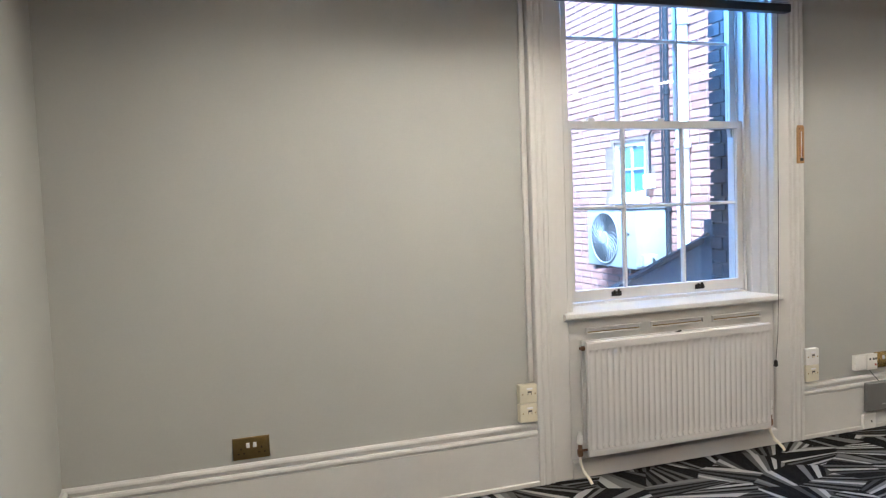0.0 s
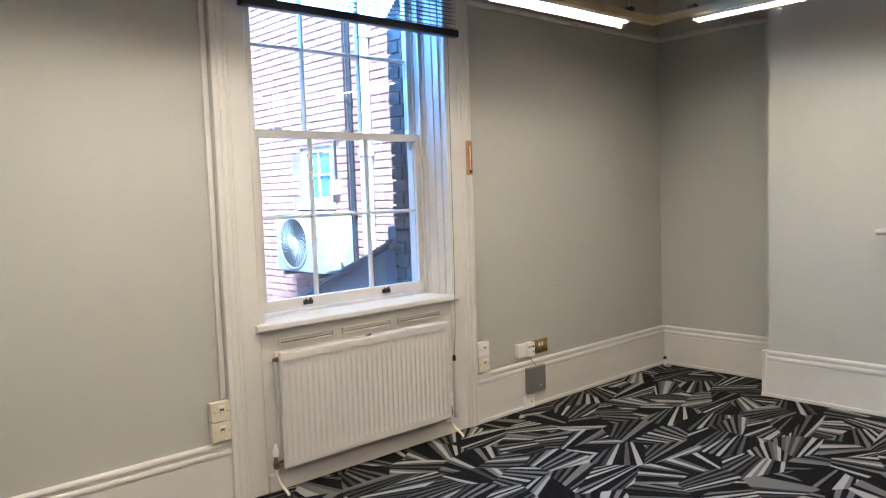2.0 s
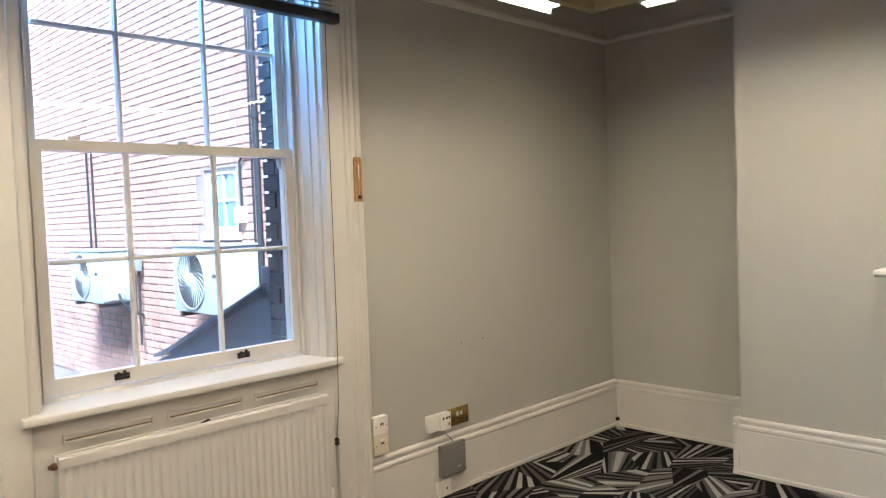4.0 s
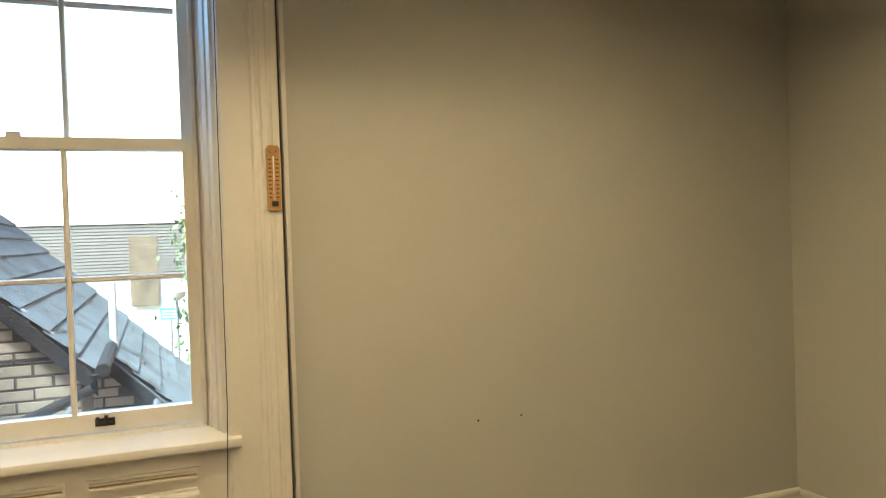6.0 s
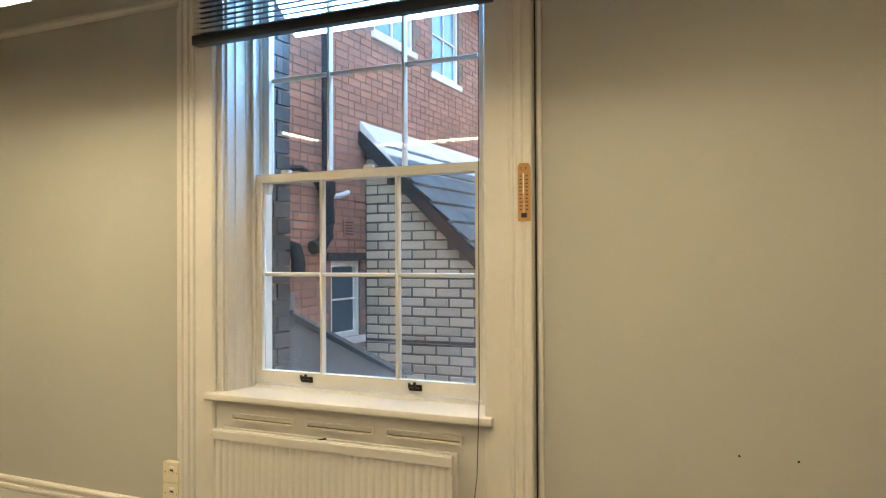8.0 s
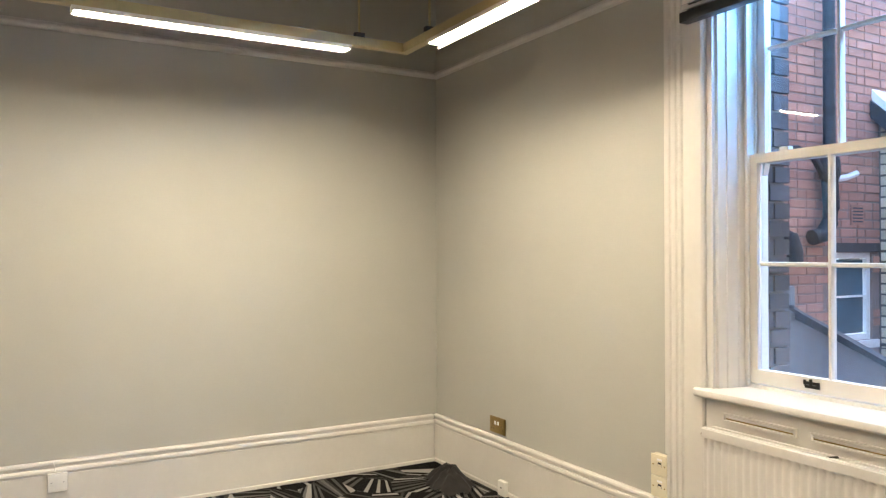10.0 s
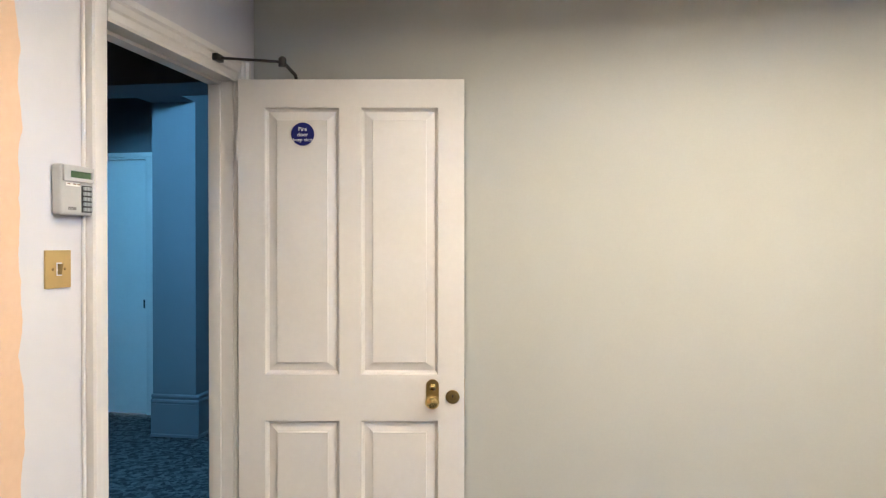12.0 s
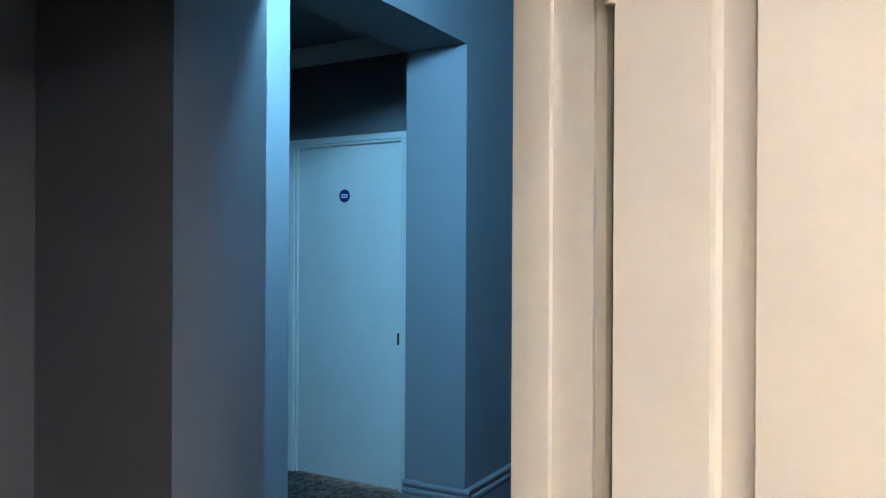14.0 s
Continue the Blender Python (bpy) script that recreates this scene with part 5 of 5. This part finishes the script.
part("wall", prism([(0.03, 0), (2.2, 0), (2.2, roof_z(AX + 2.2) - GZ - 0.04), (0.03, AZ - GZ - 0.08)], 0.0, 0.25, "y"), MORTARDARK, lean)
part("side_wall", cube(1.95, 2.2, 0.26, 1.1, 0, 0.5 - GZ), MORTARDARK, lean)
CF = Matrix.Translation((-AX, 0, -GZ))
brickwork(lean, CREAMBRICK, CF, 0.52, 2.66, -0.5, 2.7, lambda u, v: v + 0.045 < roof_z(u) - 0.06, (1.6, 1.0), 300, 0.246, 0.078, False, 0.015)
part("rear_wall", prism([(2.0, 0), (3.3, 0), (3.3, roof_z(AX + 3.3) - GZ - 0.05), (2.0, roof_z(AX + 2.0) - GZ - 0.05)], 1.1, 1.3, "y"), MORTARDARK, lean)
brickwork(lean, CREAMBRICK, CF @ pose(0, 1.1, 0), 2.5, 3.75, -1.2, 0.6, lambda u, v: v + 0.045 < roof_z(u) - 0.06, (2.9, 0.3), 120, 0.246, 0.078, False, 0.015)
roof = part("roof", prism([(-0.0, AZ - GZ), (2.3, roof_z(AX + 2.3) - GZ), (2.3, roof_z(AX + 2.3) - GZ - 0.06), (-0.0, AZ - GZ - 0.07)], -0.09, 5.2, "y"), SLATE, lean)
part("roof", prism([(2.301, roof_z(AX + 2.301) - GZ), (3.45, roof_z(AX + 3.45) - GZ), (3.45, roof_z(AX + 3.45) - GZ - 0.06), (2.301, roof_z(AX + 2.301) - GZ - 0.06)], 1.02, 5.2, "y"), SLATE, lean)
for a, c, y in ((-0.0, 2.32, -0.13), (2.2, 3.47, 0.98)):
    part("verge_board", prism([(a, roof_z(AX + a) - GZ + 0.02), (c, roof_z(AX + c) - GZ + 0.02), (c, roof_z(AX + c) - GZ - 0.13), (a, roof_z(AX + a) - GZ - 0.13)], y, y + 0.035, "y"), PIPEK, lean)
slope = math.atan(SL)
bm = bmesh.new()
prof = [(k * 0.02, 0.027 if k % 2 else 0.011) for k in range(17)]
for y, f in ((-0.31, 1.0), (0.0, 1.0)):
    for x, z in prof:
        bm.verts.new((x, y, z))
for x in (0.0, 0.32):
    bm.verts.new((x, -0.31, -0.012))
bm.verts.ensure_lookup_table()
for k in range(16):
    bm.faces.new([bm.verts[q] for q in (k, k + 1, k + 18, k + 17)])
bm.faces.new([bm.verts[q] for q in (34, 35)] + [bm.verts[q] for q in range(16, -1, -1)])
slate_me = ready("roof_tile", bm, SLATE, 0)
cnt, rest_v, rest_f = 0, [], []
for col in range(16):
    for row_ in range(20):
        s = 0.03 + row_ * 0.27
        x = s * math.cos(slope)
        y = -0.1 + col * 0.322
        if x > 2.3 and y < 1.05 or x > 3.4 or y > 5.1:
            continue
        mt = Matrix.Translation((x, y, roof_z(AX + x) - GZ + 0.016)) @ Matrix.Rotation(slope - 0.105 + random.uniform(-0.006, 0.006), 4, "Y") @ pose(0, 0, 0, 0, 0, 90 + random.uniform(-0.3, 0.3))
        if cnt < 300:
            ob = new("roof_tile", slate_me)
            ob.parent = roof
            ob.matrix_basis = mt
            cnt += 1
        else:
            k = len(rest_v)
            rest_v += [mt @ v.co for v in slate_me.vertices]
            rest_f += [tuple(k + q for q in p.vertices) for p in slate_me.polygons]
me = bpy.data.meshes.new("roof_tile_field")
me.from_pydata(rest_v, [], rest_f)
me.materials.append(SLATE)
sf = tagged(new("roof_tile_field", me), kind="stuff")
sf.parent = roof
# clumps of moss and lichen
lv, lf = [], []
for k in range(650):
    x, y = random.uniform(0.5, 3.3), random.uniform(0.0, 4.6)
    if x > 2.25 and y < 1.1:
        continue
    a, h = random.uniform(0.008, 0.026), random.uniform(0.006, 0.018)
    z, n0 = roof_z(AX + x) - GZ + 0.078, len(lv)
    lv += [(x + a * 0.7 * math.cos(q * 1.257), y + a * random.uniform(0.6, 1.4) * math.sin(q * 1.257), z - a * 0.7 * SL * math.cos(q * 1.257)) for q in range(5)]
    lv.append((x + h * 0.7, y, z + h * 0.7))
    lf += [(n0 + q, n0 + (q + 1) % 5, n0 + 5) for q in range(5)]
me = bpy.data.meshes.new("moss")
me.from_pydata(lv, [], lf)
me.materials.append(MOSS)
ms = tagged(new("moss", me), kind="stuff")
ms.parent = roof
part("ridge_flashing", prism([(-0.02, AZ - GZ + 0.12), (0.0, AZ - GZ + 0.12), (0.5, roof_z(AX + 0.5) - GZ + 0.05), (0.5, roof_z(AX + 0.5) - GZ + 0.035), (0.0, AZ - GZ + 0.02)], -0.1, 5.2, "y"), STONE, lean, "pale flashing along the wall")
part("damp_course", cube(0.035, 2.195, -0.016, -0.0005, 0.535 - GZ, 0.563 - GZ), SOOTBRICK, lean, "dark projecting damp course")
gut = part("gutter", bar([(2.36, -0.15, 0.44 - GZ), (2.36, 1.1, 0.46 - GZ)], 0.055, 10), PIPEK, lean)
part("outlet", bar([(2.3, -0.17, 0.42 - GZ), (2.3, -0.17, 0.32 - GZ), (2.1, -0.1, 0.22 - GZ), (1.3, -0.09, -0.1 - GZ)], 0.04, 10), PIPEK, lean)
part("vent_pipe", bar([(2.35, 1.85, 0.3 - GZ), (2.35, 1.85, 1.02 - GZ)], 0.04, 12), PIPEW, lean)
part("bright_flashing", prism([(1.72, roof_z(AX + 1.72) - GZ + 0.045), (2.02, roof_z(AX + 2.02) - GZ + 0.045), (2.02, roof_z(AX + 2.02) - GZ + 0.06), (1.72, roof_z(AX + 1.72) - GZ + 0.06)], -0.02, 0.08, "y"), PIPEW, lean)

# far flat-roofed block, lamp, sign and trees
far = thing("flat_roofed_building", pose(2.4, 16.0, GZ), "dark clad flat roofed block over pale walls", "building")
part("upper_storey", cube(-8.5, 1.5, 0.0, 8.0, 3.85, 5.08), FARDARK, far)
part("lower_storey", cube(-8.4, 1.6, 0.05, 8.0, 0.0, 3.849), FARWALL, far)
part("roof_edge", cube(-8.55, 1.55, -0.05, 8.0, 5.081, 5.16), STONE, far)
for k in range(16):
    part("cladding_strip", cube(-8.49, 1.49, -0.02, -0.001, 3.9 + k * 0.073, 3.95 + k * 0.073), FARDARK, far)
part("brick_panel", cube(0.3, 0.9, -0.03, -0.0205, 3.2, 4.8), BARK, far)
lampp = thing("street_lamp", pose(3.62, 13.9, GZ), "slim lamp post with a white globe", "street lamp")
part("post", bar([(0, 0, 0), (0, 0, 3.45)], 0.035, 10), GREYPL, lampp)
part("globe", lathe([(0.04, 3.43), (0.15, 3.5), (0.2, 3.62), (0.16, 3.76), (0.05, 3.83)], None, 18), PLASTIC, lampp)
sgn = thing("teal_sign_board", pose(3.5, 13.95, GZ), "small teal sign board on posts", "sign")
part("board", cube(-0.2, 0.18, -0.02, 0.0, 3.05, 3.3), TEAL, sgn)
part("post", bar([(0, 0.01, 0), (0, 0.01, 3.05)], 0.03, 8), GREYPL, sgn)
for k in range(3):
    part("sign_bar", cube(-0.16, 0.12, -0.024, -0.021, 3.1 + k * 0.06, 3.12 + k * 0.06), INKW, sgn)


def tree(x, y, z0, h, spread, leaves, mat, seed, label):
    rng = random.Random(seed)
    e = thing("tree", pose(x, y, z0), label, "tree", "garden trees")
    bm = bmesh.new()
    sweep(bm, [(0, 0, 0), (0.05, 0.02, h * 0.3), (0.0, 0.08, h * 0.6), (0.1, 0.0, h * 0.9)], [0.14, 0.11, 0.07, 0.02], 8)
    tips = []
    for _ in range(14):
        a, z = rng.uniform(0, 6.28), rng.uniform(0.25, 0.8) * h
        r = spread * rng.uniform(0.5, 1.0)
        tip = Vector((math.cos(a) * r, math.sin(a) * r, z + rng.uniform(0.1, 0.5)))
        sweep(bm, [(0.02, 0.03, z), tuple(tip * 0.5 + Vector((0, 0, z * 0.5))), tuple(tip)], [0.05, 0.03, 0.01], 6)
        tips.append(tip)
    part("trunk", bm, BARK, e)
    vs, fs = [], []
    for _ in range(leaves):
        t_ = rng.choice(tips)
        c = t_ * rng.uniform(0.45, 1.1) + Vector((rng.gauss(0, 0.3), rng.gauss(0, 0.3), rng.gauss(0, 0.3) + t_.z * 0.1))
        q = Euler((rng.uniform(0, 6), rng.uniform(0, 6), rng.uniform(0, 6))).to_matrix()
        s, k = rng.uniform(0.05, 0.1), len(vs)
        vs += [c + q @ Vector(p) * s for p in ((-1, 0, 0), (0, -0.5, 0.1), (1, 0, 0), (0, 0.5, 0.1))]
        fs.append((k, k + 1, k + 2, k + 3))
    me = bpy.data.meshes.new("crown")
    me.from_pydata(vs, [], fs)
    me.materials.append(mat)
    tagged(new("crown", me), kind="stuff").parent = e


tree(4.75, 14.2, GZ, 5.4, 0.95, 5000, LEAF, 3, "leafy green garden tree beside the far block")
tree(5.7, 13.2, GZ, 5.2, 0.9, 3500, BLOSSOM, 5, "pale flowering garden tree in the light")
tree(6.6, 15.5, GZ, 5.0, 1.2, 3500, LEAF, 9, "leafy green garden tree further back")

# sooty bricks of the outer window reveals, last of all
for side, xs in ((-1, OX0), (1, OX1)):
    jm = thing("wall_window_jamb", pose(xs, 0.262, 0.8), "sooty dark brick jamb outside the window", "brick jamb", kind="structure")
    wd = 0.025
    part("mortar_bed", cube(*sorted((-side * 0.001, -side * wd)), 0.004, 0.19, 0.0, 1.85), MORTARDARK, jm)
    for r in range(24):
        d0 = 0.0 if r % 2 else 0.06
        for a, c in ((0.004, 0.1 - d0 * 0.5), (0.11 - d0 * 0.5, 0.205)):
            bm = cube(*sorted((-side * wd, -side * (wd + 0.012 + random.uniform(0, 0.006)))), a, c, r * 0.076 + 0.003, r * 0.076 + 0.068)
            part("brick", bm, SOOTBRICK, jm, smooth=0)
